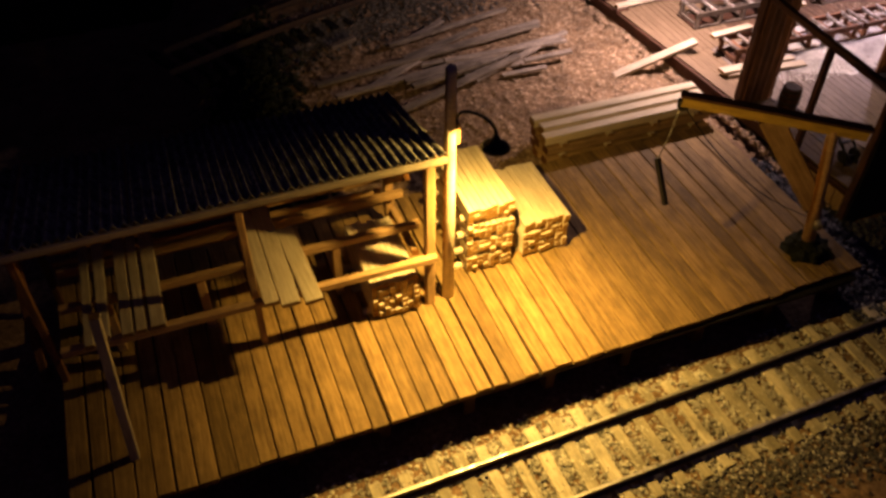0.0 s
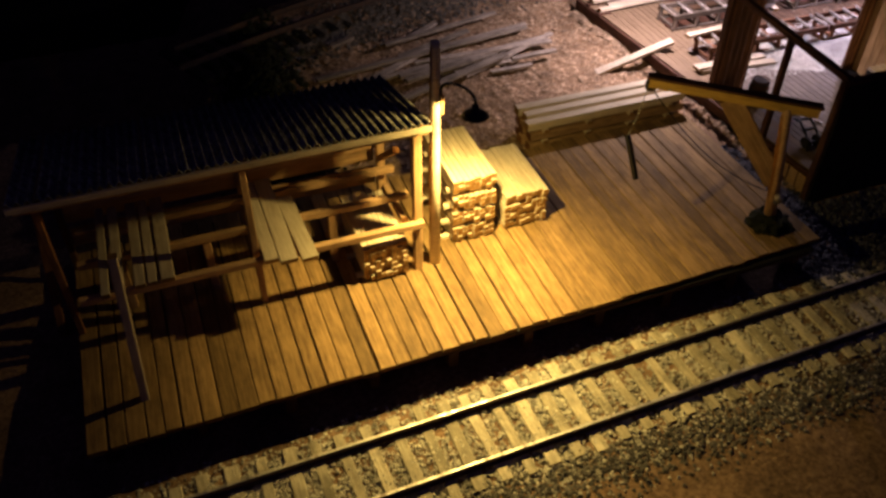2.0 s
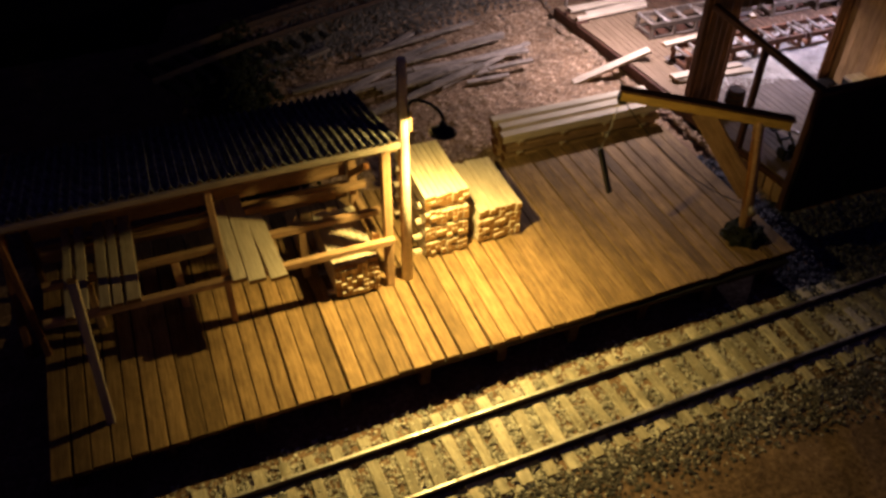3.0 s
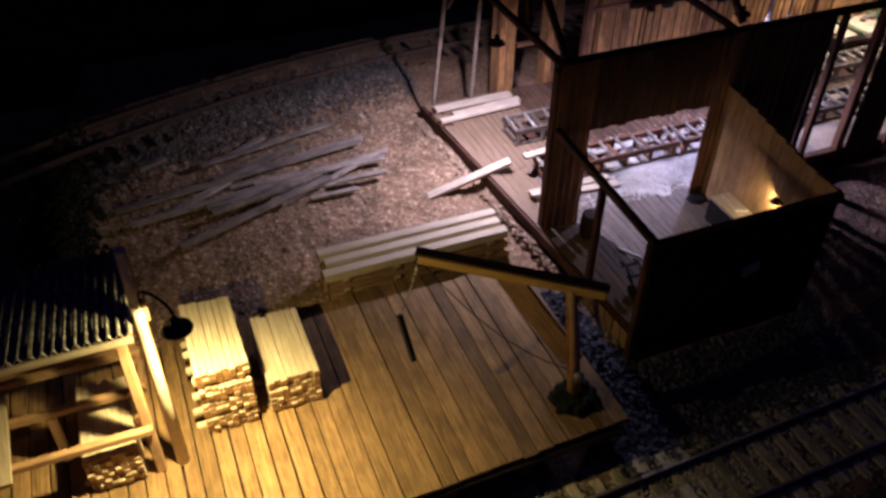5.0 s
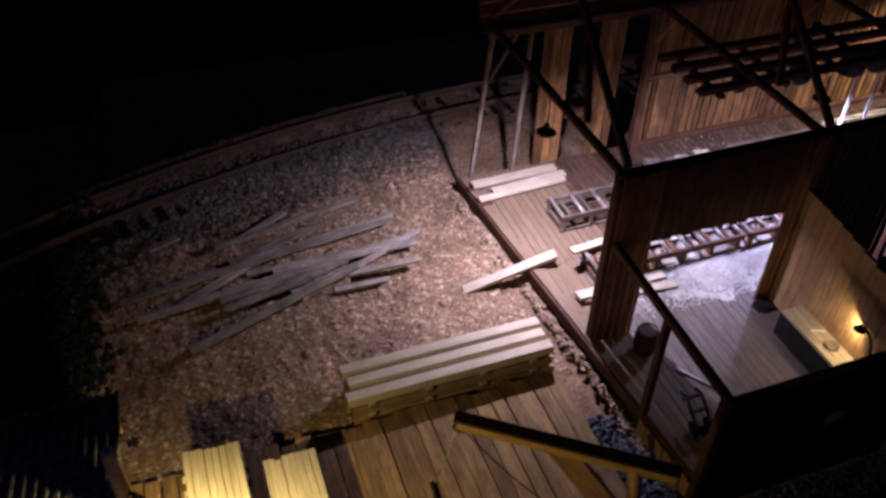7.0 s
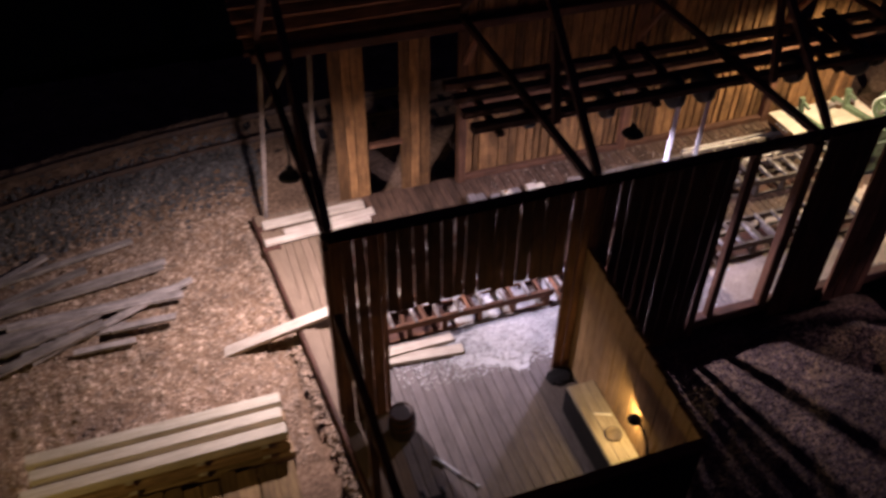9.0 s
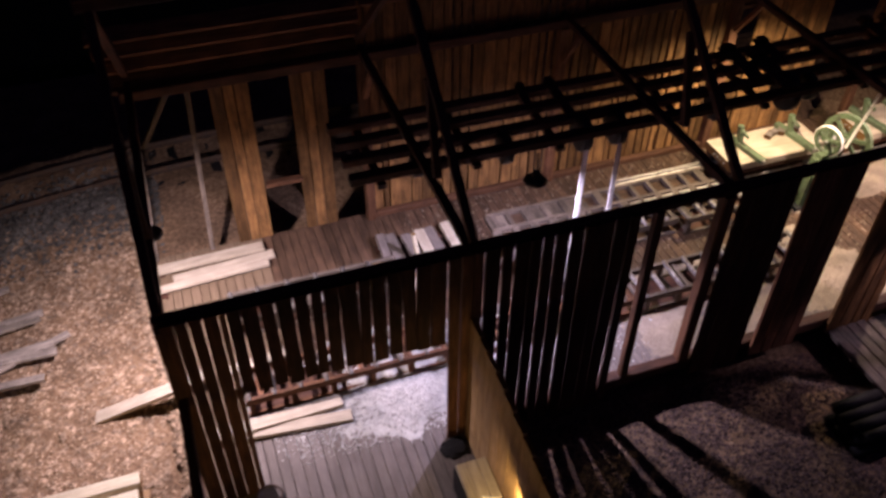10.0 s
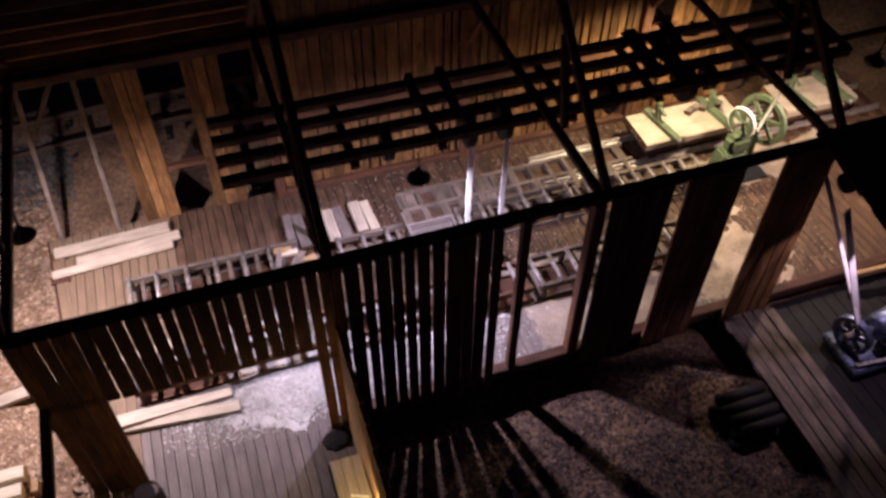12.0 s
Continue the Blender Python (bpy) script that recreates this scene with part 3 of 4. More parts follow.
def siding(x0, x1, y, z0, z1, gap, parent, material=W_WALL, wmin=3.2, wmax=5.2, ragged=0.0, thick=1.0, skip=0.0):
    x = x0
    while x < x1 - 1.5:
        w = min(R.uniform(wmin, wmax), x1 - x)
        if R.random() >= skip:
            lean = R.uniform(-0.25, 0.25)
            board("siding_board", (x + w / 2 + lean, y, z0 + R.uniform(-ragged, ragged)), (x + w / 2 - lean, y, z1), w - R.uniform(0.05, gap), thick, material, parent, up=(0, 1, 0))
        x += w


WF = FY - 2.4
# W_DARK bays below: the unlit look of the siding put into the wood colour
siding(138, 151.5, WF, FLOOR - 3, PLATE + 1.0, 0.32, mill, wmin=2.8, wmax=3.6)
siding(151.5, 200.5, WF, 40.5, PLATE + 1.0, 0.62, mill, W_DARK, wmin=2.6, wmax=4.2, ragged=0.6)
siding(200.5, 209, WF, FLOOR - 3, PLATE + 1.0, 0.8, mill, wmin=2.6, wmax=3.4)
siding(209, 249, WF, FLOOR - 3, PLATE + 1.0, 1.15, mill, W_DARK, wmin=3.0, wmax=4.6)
board("stud", (255.4, FY, FLOOR), (255.4, FY, PLATE - 1.8), 2.4, 2.4, W_WALL, mill, up=(1, 0, 0))
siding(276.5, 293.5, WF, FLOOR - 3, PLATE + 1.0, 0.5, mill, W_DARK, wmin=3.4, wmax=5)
siding(297.5, 315, WF, FLOOR - 3, PLATE + 1.0, 0.7, mill, wmin=3.4, wmax=5)
# end boards in lighter orange wood, painted to look lamplit
siding(325.8, 343.6, WF, FLOOR - 3, PLATE + 1.0, 0.6, mill, W_BACK, wmin=3.4, wmax=5)

# ---- sawmill: back wall ----
WB = BY + 2.2
for low, high in ((132.6, 138.6), (151.0, 154.3)):
    board("stud", (low, 150.6, FLOOR), (high, 150.0, PLATE - 3), 1.5, 1.5, W_GREY, mill, up=(1, 0, 0))
board("knee_brace", (138.6, 150.0, 46), (149, 150.0, PLATE - 2.5), 1.4, 1.4, W_GREY, mill)
siding(160.2, 172.2, WB, FLOOR, PLATE - 2, 0.5, mill, W_BACK, wmin=3.4, wmax=4.4)
siding(184.0, 196.0, WB, FLOOR, PLATE - 2, 0.5, mill, W_BACK, wmin=3.4, wmax=4.4)
siding(205.5, 342.5, WB, FLOOR, 100, 1.3, mill, W_BACK, wmin=2.6, wmax=4.6)
siding(342.5, 353.5, WB, FLOOR, 41, 0.4, mill, W_BACK, wmin=3.0, wmax=4.0)
siding(342.5, 353.5, WB, 58, 100, 0.4, mill, W_BACK, wmin=3.0, wmax=4.0)
siding(353.5, 386, WB, FLOOR, 100, 0.7, mill, W_BACK, wmin=2.6, wmax=4.6)
siding(205.5, 340, WB + 1.15, FLOOR, 100, 0.5, mill, W_BACK, wmin=3.5, wmax=6, skip=0.45)
for z in (40.4, 58.6):
    board("window_frame", (341, WB - 0.9, z), (355, WB - 0.9, z), 1.0, 1.6, W_WALL, mill)
board("window_sill", (172.2, WB - 0.6, 23), (184.4, WB - 0.6, 23), 2.4, 1.6, W_WALL, mill)
board("nailer", (205, WB - 1.6, 34), (386, WB - 1.6, 34), 1.8, 2.2, W_WALL, mill)
board("base_board", (205, WB - 2.0, FLOOR + 1.2), (386, WB - 2.0, FLOOR + 1.2), 2.2, 2.2, W_WALL, mill)
# overhanging eave boards over the open back bay
for i in range(4):
    yy, zz = WB + 1.6 - i * 1.5, PLATE + 1.6 + i * 5.2
    board("eave_board", (134.5 - i * 0.9 + R.uniform(-1, 1), yy, zz + R.uniform(-0.3, 0.3)), (206 + R.uniform(-1, 1), yy, zz), 4.4, 2.2, W_WALL, mill, up=(0, -1, 0.9))
board("eave_board", (206.6, WB - 2.9, PLATE + 17.2), (386, WB - 2.9, PLATE + 17.2), 4.4, 2.2, W_WALL, mill, up=(0, -1, 0.9))
board("eave_batten", (134.2, WB - 1.0, PLATE - 0.6), (218, WB - 1.0, PLATE - 0.6), 1.6, 1.6, W_DARK, mill)

# ---- annex in front of the mill ----
annex = thing("annex", 172, 24, FLOOR, "roofless plank annex with sloping side rails", "annex")
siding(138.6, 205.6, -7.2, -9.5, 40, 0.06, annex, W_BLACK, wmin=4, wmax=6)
board("top_rail", (137.5, -7.2, 40.6), (206, -7.2, 40.6), 2.4, 1.8, W_DARK, annex)
board("rafter", (138.6, FY - 3, 43.5), (138.6, -7, 41.0), 2.2, 2.4, W_DARK, annex)
board("side_post", (138.6, 22, FLOOR), (138.6, 22, 41), 2.2, 2.2, W_DARK, annex, up=(1, 0, 0))
board("corner_post", (138.6, -6, -9), (138.6, -6, 40), 2.6, 2.6, W_DARK, annex, up=(1, 0, 0))
y = -6.4
while y < FY - 4:
    w = R.uniform(4.2, 6.0)
    w = min(w, FY - 3.4 - y)
    board("partition_board", (206.4, y + w / 2, FLOOR - 3), (206.4, y + w / 2, 41 + 7.0 * smooth_step(-6, 55, y + w / 2)), w - 0.08, 1.2, W_FRAME, annex, up=(1, 0, 0))
    y += w

# ---- side platform with the engine and its lean-to roof ----
side_deck = thing("side_deck", 370, 20, -8, "plank side deck, grey edge boards and middle boards darkened for shade", "deck", kind="structure")
for i in range(5):
    board("plank", (328.0 + i * 3.65, -60, -1.4), (328.0 + i * 3.65 + R.uniform(-0.2, 0.2), 53.0 - R.uniform(0, 1.2), -1.4), 3.3, 1.5, W_GREY, side_deck)
# middle planks near-black: the lean-to's shade is put into their colour
x = 344.6
while x < 440:
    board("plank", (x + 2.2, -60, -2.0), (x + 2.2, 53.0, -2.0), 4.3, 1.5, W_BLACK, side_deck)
    x += 4.4
for y in (-50, -15, 20, 50):
    board("bearer", (328, y, -4.4), (440, y, -4.4), 4, 4.4, W_DARK, side_deck)
for px, y in ((329, -15), (329, 20), (329, 50), (400, -15), (400, 20), (329, -50), (400, -50)):
    board("post", (px, y, -13), (px, y, -6.5), 4, 4, W_DARK, side_deck, up=(1, 0, 0))
lean_roof = thing("lean_to_roof", 392, 30, PLATE, "dark boarded lean-to roof over the side deck", "roof")
for i in range(12):
    yy = FY - 2 - i * 5.0
    board("roof_board", (335.8 + R.uniform(-0.6, 0.6), yy, PLATE + 3 - i * 0.8), (446, yy, PLATE + 3 - i * 0.8), 5.6, 1.2, W_DARK, lean_roof, up=(0, -0.16, 1))
board("purlin", (338, -4, PLATE - 9.0), (440, -4, PLATE - 9.0), 2.4, 2.4, W_DARK, lean_roof)
for px in (352, 420):
    board("post", (px, -4, -0.6), (px, -4, PLATE - 10.2), 2.8, 2.8, W_DARK, lean_roof, up=(1, 0, 0))

# ---- hanging lamps ----


def hanging_lamp(kind, x, y, z, top, label, blend=0.8, spread=172, tilt=(0, 0)):
    lamp = thing("hanging_lamp", x, y, z, label, "lamp", "hanging lamps in the mill")
    lamp_shade(lamp, x, y, z, 3.4)
    bm = bmesh.new()
    tube(bm, [(x, y, z + 3), (x + 0.4, y + 0.2, (z + top) / 2), (x, y, top)], 0.3, 6)
    part("cord", bm, M_BLACK, lamp)
    bulb(lamp, x, y, z + 0.3, LAMP_COLOUR[kind], 25, 0.8)
    bulb_light(kind, x, y, z - 0.8, spread, tilt, blend)
    return lamp


hanging_lamp("end", 137.5, 100.3, 53.3, PLATE + 1.6, "black pendant lamp hanging under the end tie beam, lit", 0.75, 171)
hanging_lamp("middle", 238.8, 89.5, 53.0, PLATE - 4.4, "black pendant lamp hanging under the shaft timbers, lit")
hanging_lamp("saw", 341.5, 124, 56.5, PLATE + 1.2, "black pendant lamp over the log carriage, lit")

# ---- roller tables and machinery ----


def roller_table(x0, x1, y0, y1, z, pitch, label, frame_wood=W_GREY):
    table = thing("roller_table", (x0 + x1) / 2, (y0 + y1) / 2, FLOOR, label, "roller conveyor", "roller tables in the mill")
    for y in (y0, y1):
        board("side_rail", (x0, y, z - 1.2), (x1, y, z - 1.2), 1.2, 2.4, frame_wood, table)
    x = x0 + 1.0
    while x < x1:
        bm = bmesh.new()
        rod(bm, (x, y0 - 0.4, z - 0.3), (x + R.uniform(-0.3, 0.3), y1 + 0.4, z - 0.3), 0.72, 10)
        part("roller", bm, M_ROLLER, table, smooth=True)
        if R.random() < 0.4:
            board("cross_tie", (x + pitch * 0.45, y0, z - 2.0), (x + pitch * 0.45, y1, z - 2.0), 1.3, 1.2, frame_wood, table)
        x += pitch * R.uniform(0.92, 1.08)
    x = x0 + 1.5
    while x < x1 + 0.1:
        for y in (y0, y1):
            board("leg", (x, y, FLOOR), (x, y, z - 2.2), 1.6, 1.5, frame_wood, table, up=(1, 0, 0))
        board("stretcher", (x, y0, FLOOR + 1.6), (x, y1, FLOOR + 1.6), 1.2, 1.0, frame_wood, table)
        x += 11.5
    # added dark sheet, its colour stands for the shade below the rollers
    board("tray", (x0 + 0.5, (y0 + y1) / 2, FLOOR + 0.45), (x1 - 0.5, (y0 + y1) / 2, FLOOR + 0.45), y1 - y0 - 1.5, 0.5, W_DARK, table, label="dark sheet under the rollers, added for the shade beneath")
    for y in (y0, y1):
        board("lower_rail", (x0, y - 0.2, FLOOR + 0.7), (x1, y - 0.2, FLOOR + 0.7), 1.0, 1.0, frame_wood, table)
    return table


roller_table(152, 206, 107.6, 119.4, 8.4, 9.0, "grey roller table on short legs beside the plank floor")
roller_table(218, 241, 107.4, 116.0, 8.0, 8.0, "short dusty roller table beside a trough")
roller_table(259, 304, 107.0, 117.0, 8.0, 8.0, "worn roller table with steel rollers on short legs")
roller_table(306, 350, 105.2, 115.4, 8.4, 6.0, "worn roller table with shiny rollers near the saw")
roller_table(151, 212, 77.5, 88.5, 8.0, 7.6, "brown roller table on short legs over sawdust", W_WALL)
roller_table(214, 272, 77.5, 88.5, 8.0, 7.6, "brown roller table on short legs over sawdust", W_WALL)
roller_table(274, 336, 77.0, 88.8, 8.0, 6.6, "roller table with shiny rollers behind the front wall")

# low chain deck set on the floor along the back
deck = thing("transfer_deck", 288, 126, FLOOR, "low dusty transfer deck of square frames on the floor", "conveyor")
for y in (118.2, 126, 134.2):
    board("runner", (244, y, FLOOR + 1.2), (332, y, FLOOR + 1.2), 1.4, 2.4, W_GREY, deck)
board("bed", (244.6, 126.2, FLOOR + 0.35), (331.5, 126.2, FLOOR + 0.35), 15.0, 0.5, W_FLOOR, deck)
x = 244.5
while x < 332:
    for y0, y1 in ((118.6, 125.4), (126.6, 133.6)):
        board("cross_bar", (x, y0, FLOOR + 1.5), (x, y1, FLOOR + 1.5), R.choice((1.6, 2.4, 3.2)), 1.8, W_GREY, deck)
        if x < 285 and R.random() < 0.5:
            board("cover_board", (x + 3.2, y0 + 0.2, FLOOR + 1.3), (x + 3.2, y1 - 0.2, FLOOR + 1.3), 4.6, 1.0, W_GREY, deck)
    x += 7.0

trough = thing("trough", 250, 109, FLOOR, "shallow dusty wooden trough between roller tables", "trough")
board("bottom", (242.5, 109.4, 5.4), (257.6, 109.4, 5.4), 9.4, 1.0, W_PALE, trough)
for y in (104.6, 114.2):
    board("side", (242.0, y, 6.8), (258.0, y, 6.8), 1.0, 3.4, W_PALE, trough)
for px in (242.4, 257.6):
    board("end", (px, 105.2, 6.8), (px, 113.6, 6.8), 1.0, 3.4, W_PALE, trough)
for px in (243.5, 256.5):
    for y in (105.4, 113.4):
        board("leg", (px, y, FLOOR), (px, y, 5.0), 1.4, 1.4, W_GREY, trough, up=(1, 0, 0))

# short boards stacked on bearers, and offcuts at the end of the roller table
for y in (121.5, 131.0):
    board("bearer", (203, y, FLOOR + 0.7), (235, y, FLOOR + 0.7), 2.2, 1.4, W_DARK, label="dark bearer under the short boards", category="bearer", group="bearers under the short boards")
x = 203.6
for i in range(7):
    w = R.uniform(3.2, 4.6)
    near, tall = R.uniform(117.4, 120.6), R.uniform(1.6, 2.6)
    board("short_board", (x + w / 2 + R.uniform(-0.4, 0.4), near, FLOOR + 1.4 + tall / 2), (x + w / 2 + R.uniform(-1.0, 1.0), R.uniform(132.0, 136.5), FLOOR + 1.4 + tall / 2), w - 0.4, tall, W_LUMBER if i == 6 else (W_AGED if i in (3, 5) else W_PALE), label="short thick board on bearers by the roller table", category="board", group="short boards by the roller table")
    x += w + R.choice((0.1, 0.5, 1.3))
for i in range(8):
    a = R.uniform(-0.35, 0.35) + (0.1 if i % 3 else 1.4)
    cx, cy, l = 199 + i * 1.9, R.uniform(109, 116), R.uniform(5, 8)
    zz = 9.4 if cx < 205 else FLOOR + 0.7 + (i % 3) * 1.0
    board("offcut", (cx - l * math.cos(a) / 2, cy - l * math.sin(a) / 2, zz), (cx + l * math.cos(a) / 2, cy + l * math.sin(a) / 2, zz + R.uniform(0, 0.6)), R.uniform(1.6, 3.0), 1.1, (W_PALE, W_FRAME, W_LUMBER, W_GREY)[i % 4], label="short sawn offcut heaped by the roller table", category="offcut", group="offcuts by the roller table")
board("post_stub", (214.5, 118, FLOOR), (213.4, 121.5, 14), 2.0, 1.2, W_LUMBER, up=(1, 0, 0), label="short pale board standing upright by the roller table", category="board")

# ---- log carriage on its rails ----
carriage_track = thing("carriage_track", 370, 131, FLOOR, "bright worn rails of the log carriage on the mill floor", "railway track")
for y in (124, 137.5):
    bm = bmesh.new()
    rail_mesh(bm, [(px, y) for px in span(296, 440, 24)], FLOOR + 2.2, 2.0)
    part("rail", bm, M_RAIL, carriage_track)
px = 377.0
while px < 440:
    board("sleeper", (px, 120.5 + R.uniform(-1, 1), FLOOR + 0.15), (px + R.uniform(-0.6, 0.6), 141.5 + R.uniform(-1, 1), FLOOR + 0.15), 3.2, 0.5, W_DARK, carriage_track)
    px += R.uniform(6.2, 7.4)


def carriage(x0, x1, y0, y1, label):
    car = thing("log_carriage", (x0 + x1) / 2, (y0 + y1) / 2, FLOOR + 2, label, "log carriage", "log carriages")
    board("bed", (x0, (y0 + y1) / 2, 10.6), (x1, (y0 + y1) / 2, 10.6), y1 - y0, 3.2, W_AGED, car)
    board("sill", (x0 + 1, y0 + 1.6, 7.8), (x1 - 1, y0 + 1.6, 7.8), 2.2, 2.2, W_DARK, car)
    board("sill", (x0 + 1, y1 - 1.6, 7.8), (x1 - 1, y1 - 1.6, 7.8), 2.2, 2.2, W_DARK, car)
    for px in (x0 + 5, x1 - 5):
        for y in (124, 137.5):
            bm = bmesh.new()
            lathe(bm, [(2.2, -0.9), (2.6, -0.7), (2.2, -0.4), (2.2, 0.8), (0.6, 0.9)], (px, y, FLOOR + 4.5), (0, 1, 0), 16)
            part("wheel", bm, M_BLACK, car, smooth=True)
        bm = bmesh.new()
        rod(bm, (px, 123.2, FLOOR + 4.5), (px, 138.4, FLOOR + 4.5), 0.6)
        part("axle", bm, M_BLACK, car)
    for px in ((x0 + x1) / 2 - (x1 - x0) * 0.26, (x0 + x1) / 2 + (x1 - x0) * 0.28):
        hb = board("head_block", (px + 1.5, y0 - 2.5, 13.2), (px - 1.5, y1 - 0.5, 13.2), 2.6, 2.0, M_GREEN, car)
        board("upright", (px - 0.4, y1 - 7, 14.0), (px - 0.6, y1 - 5.8, 20.5), 2.2, 1.8, M_GREEN, car, up=(1, 0, 0))
        board("dog", (px - 0.2, y1 - 10.5, 18.0), (px - 0.5, y1 - 5.4, 19.4), 1.2, 1.0, M_GREEN, car)
        bm = bmesh.new()
        rod(bm, (px + 1.5, y0 - 3.2, 13.0), (px + 1.5, y0 - 2.0, 13.0), 1.1, 10)
        part("end_cap", bm, M_STEEL, car, smooth=True)
    for k in range(4):
        bm = bmesh.new()
        lathe(bm, [(0.35, -0.35), (0.35, 0.3), (0.2, 0.45)], (x0 - 0.1, y0 + 4.4 + k * 2.0, 10.6), (-1, 0, 0), 8)
        part("bolt", bm, M_STEEL, car)
    return car


carriage(334, 375, 121.6, 138.6, "log carriage with a pale timber bed and green iron head blocks")
carriage(393, 424, 121.6, 138.6, "second log carriage with a grey timber bed and green head blocks")
for k in range(5):
    board("cant", (356 + k * 3.1, 132.0 + 1.6 * (k % 2), 13.0 + 0.1 * k), (358.4 + k * 3.1, 133.4 + 0.8 * (k % 3), 13.2), 2.4, 1.8, W_PALE, label="small grey-brown timber block lying on the log carriage", category="block", group="blocks on the log carriage")

# ---- green edger with two flywheels ----


def spoked_wheel(parent, centre, r, axis, mat, spokes=5, width=1.4):
    c, ax = Vector(centre), Vector(axis).normalized()
    bm = bmesh.new()
    lathe(bm, [(r * 0.80, -width / 2), (r, -width / 2), (r, width / 2), (r * 0.80, width / 2), (r * 0.80, -width / 2)], c, ax, 28, caps=False)
    wheel = part("flywheel", bm, mat, parent, "cast spoked flywheel", smooth=False)
    side = ax.cross(Vector((0, 0, 1))).normalized()
    upv = side.cross(ax)
    for k in range(spokes):
        a = 2 * math.pi * k / spokes + 0.3
        d = side * math.cos(a) + upv * math.sin(a)
        board("spoke", c + d * r * 0.15, c + d * r * 0.84, 1.5, 0.9, mat, wheel, up=tuple(ax))
    bm = bmesh.new()
    lathe(bm, [(r * 0.2, -width * 0.8), (r * 0.2, width * 0.8)], c, ax, 12)
    part("hub", bm, mat, wheel)
    return wheel


edger = thing("edger", 362, 107, FLOOR, "green cast-iron edger with spoked flywheels and belt", "saw machine")
bm = bmesh.new()
block(bm, 353.0, 367.0, 103.2, 112.4, FLOOR + 0.4, FLOOR + 14)
for v in bm.verts:
    if v.co.z > 10:
        v.co.x, v.co.y = 359.5 + (v.co.x - 360) * 0.62, 108 + (v.co.y - 108) * 0.75
bmesh.ops.bevel(bm, geom=bm.edges[:], offset=0.9, segments=2, affect="EDGES")
part("housing", bm, M_GREEN, edger)
bm = bmesh.new()
block(bm, 356.5, 365.5, 105.0, 111.0, FLOOR + 13, FLOOR + 20)
bmesh.ops.bevel(bm, geom=bm.edges[:], offset=1.6, segments=2, affect="EDGES")
part("upper_housing", bm, M_GREEN, edger)
for px, zc, ax in ((353.9, 4.6, (-1, 0, 0.18)), (354.9, 9.4, (-1, 0, 0.18))):
    bm = bmesh.new()
    lathe(bm, [(1.5, 0), (2.1, 0), (2.1, 0.5), (1.5, 0.5), (1.5, 0)], (px, 107.8, FLOOR + zc), ax, 16, caps=False)
    part("port_ring", bm, M_GREEN, edger)
    bm = bmesh.new()
    lathe(bm, [(1.55, 0), (1.55, 0.3)], (px - 0.05, 107.8, FLOOR + zc), ax, 14)
    part("cover_plate", bm, M_BLACK, edger)
for px in (357.5, 362.5):
    bm = bmesh.new()
    lathe(bm, [(1.6, 0), (1.6, 0.4)], (px, 103.6, FLOOR + 6.5), (0, -1, 0.1), 14)
    part("cover_plate", bm, M_BLACK, edger)
bm = bmesh.new()
block(bm, 351, 375, 102.8, 113.2, FLOOR - 0.1, FLOOR + 1.2)
part("base_plate", bm, M_BLACK, edger)
spoked_wheel(edger, (361.0, 109.0, 25.5), 5.2, (1, 0.28, 0), M_GREEN)
spoked_wheel(edger, (371.5, 111.0, 22.5), 9.6, (1, 0.28, 0), M_GREEN, 6)
bm = bmesh.new()
lathe(bm, [(5.25, -0.55), (5.55, -0.55), (5.55, 0.55), (5.25, 0.55), (5.25, -0.55)], (361.0, 109.0, 25.5), (1, 0.28, 0), 28, caps=False)
part("belt_loop", bm, M_BELT, edger, "pale canvas belt round the flywheel", smooth=False)
bm = bmesh.new()
rod(bm, (357.5, 108.0, 25.5), (367, 110.7, 25.5), 0.8)
rod(bm, (365, 109.2, 22.5), (376, 112.3, 22.5), 0.8)
part("shaft", bm, M_STEEL, edger)
board("bearing_stand", (370, 110, FLOOR), (370, 111.8, 20.5), 3.0, 2.4, M_GREEN, edger, up=(1, 0, 0))


def belt(p, q, width, label, parent=None, up=(0, 1, 0)):
    return board("drive_belt", p, q, width, 0.35, M_BELT, parent, up, label if not parent else "", "" if parent else "belt", "" if parent else "drive belts")


belt((362.6, 102.6, 26.5), (359.2, 93.6, 60), 1.0, "", edger, (1, 0, 0))

# line shaft under the overhead timbers, with pulleys, and the two pale belts that come down from it
shaft = thing("line_shaft", 285, 96.2, PLATE + 2, "dark iron line shaft with pulleys under the overhead timbers", "line shaft")
bm = bmesh.new()
rod(bm, (190, 96.2, PLATE - 5.6), (372, 96.2, PLATE - 5.6), 0.6, 10)
part("shaft", bm, M_BLACK, shaft, smooth=True)
for px, r in ((207, 3.0), (232, 4.4), (255, 5.4), (265.5, 5.4), (298, 4.6), (322, 6.0), (330, 4.0), (359, 5.2)):
    bm = bmesh.new()
    lathe(bm, [(r * 0.3, -1.4), (r * 0.9, -1.4), (r, -1.1), (r, 1.1), (r * 0.9, 1.4), (r * 0.3, 1.4)], (px, 96.2, PLATE - 5.6), (1, 0, 0), 20)
    part("pulley", bm, M_BLACK, shaft, smooth=True)
for px in (196, 222, 246, 284, 311, 346, 368):
    board("hanger", (px, 90, PLATE - 5.2), (px, 118, PLATE - 5.2), 2.4, 1.4, W_DARK, shaft)
belt((255.0, 92.2, PLATE - 6), (254.2, 91.5, 8), 1.5, "pale canvas drive belt running down from the line shaft")
belt((265.5, 92.2, PLATE - 6), (265.0, 91.5, 8), 1.5, "pale canvas drive belt running down from the line shaft")
drive = thing("drive_stand", 260, 92, FLOOR, "dark iron drive pulleys on a low stand under the belts", "drive")
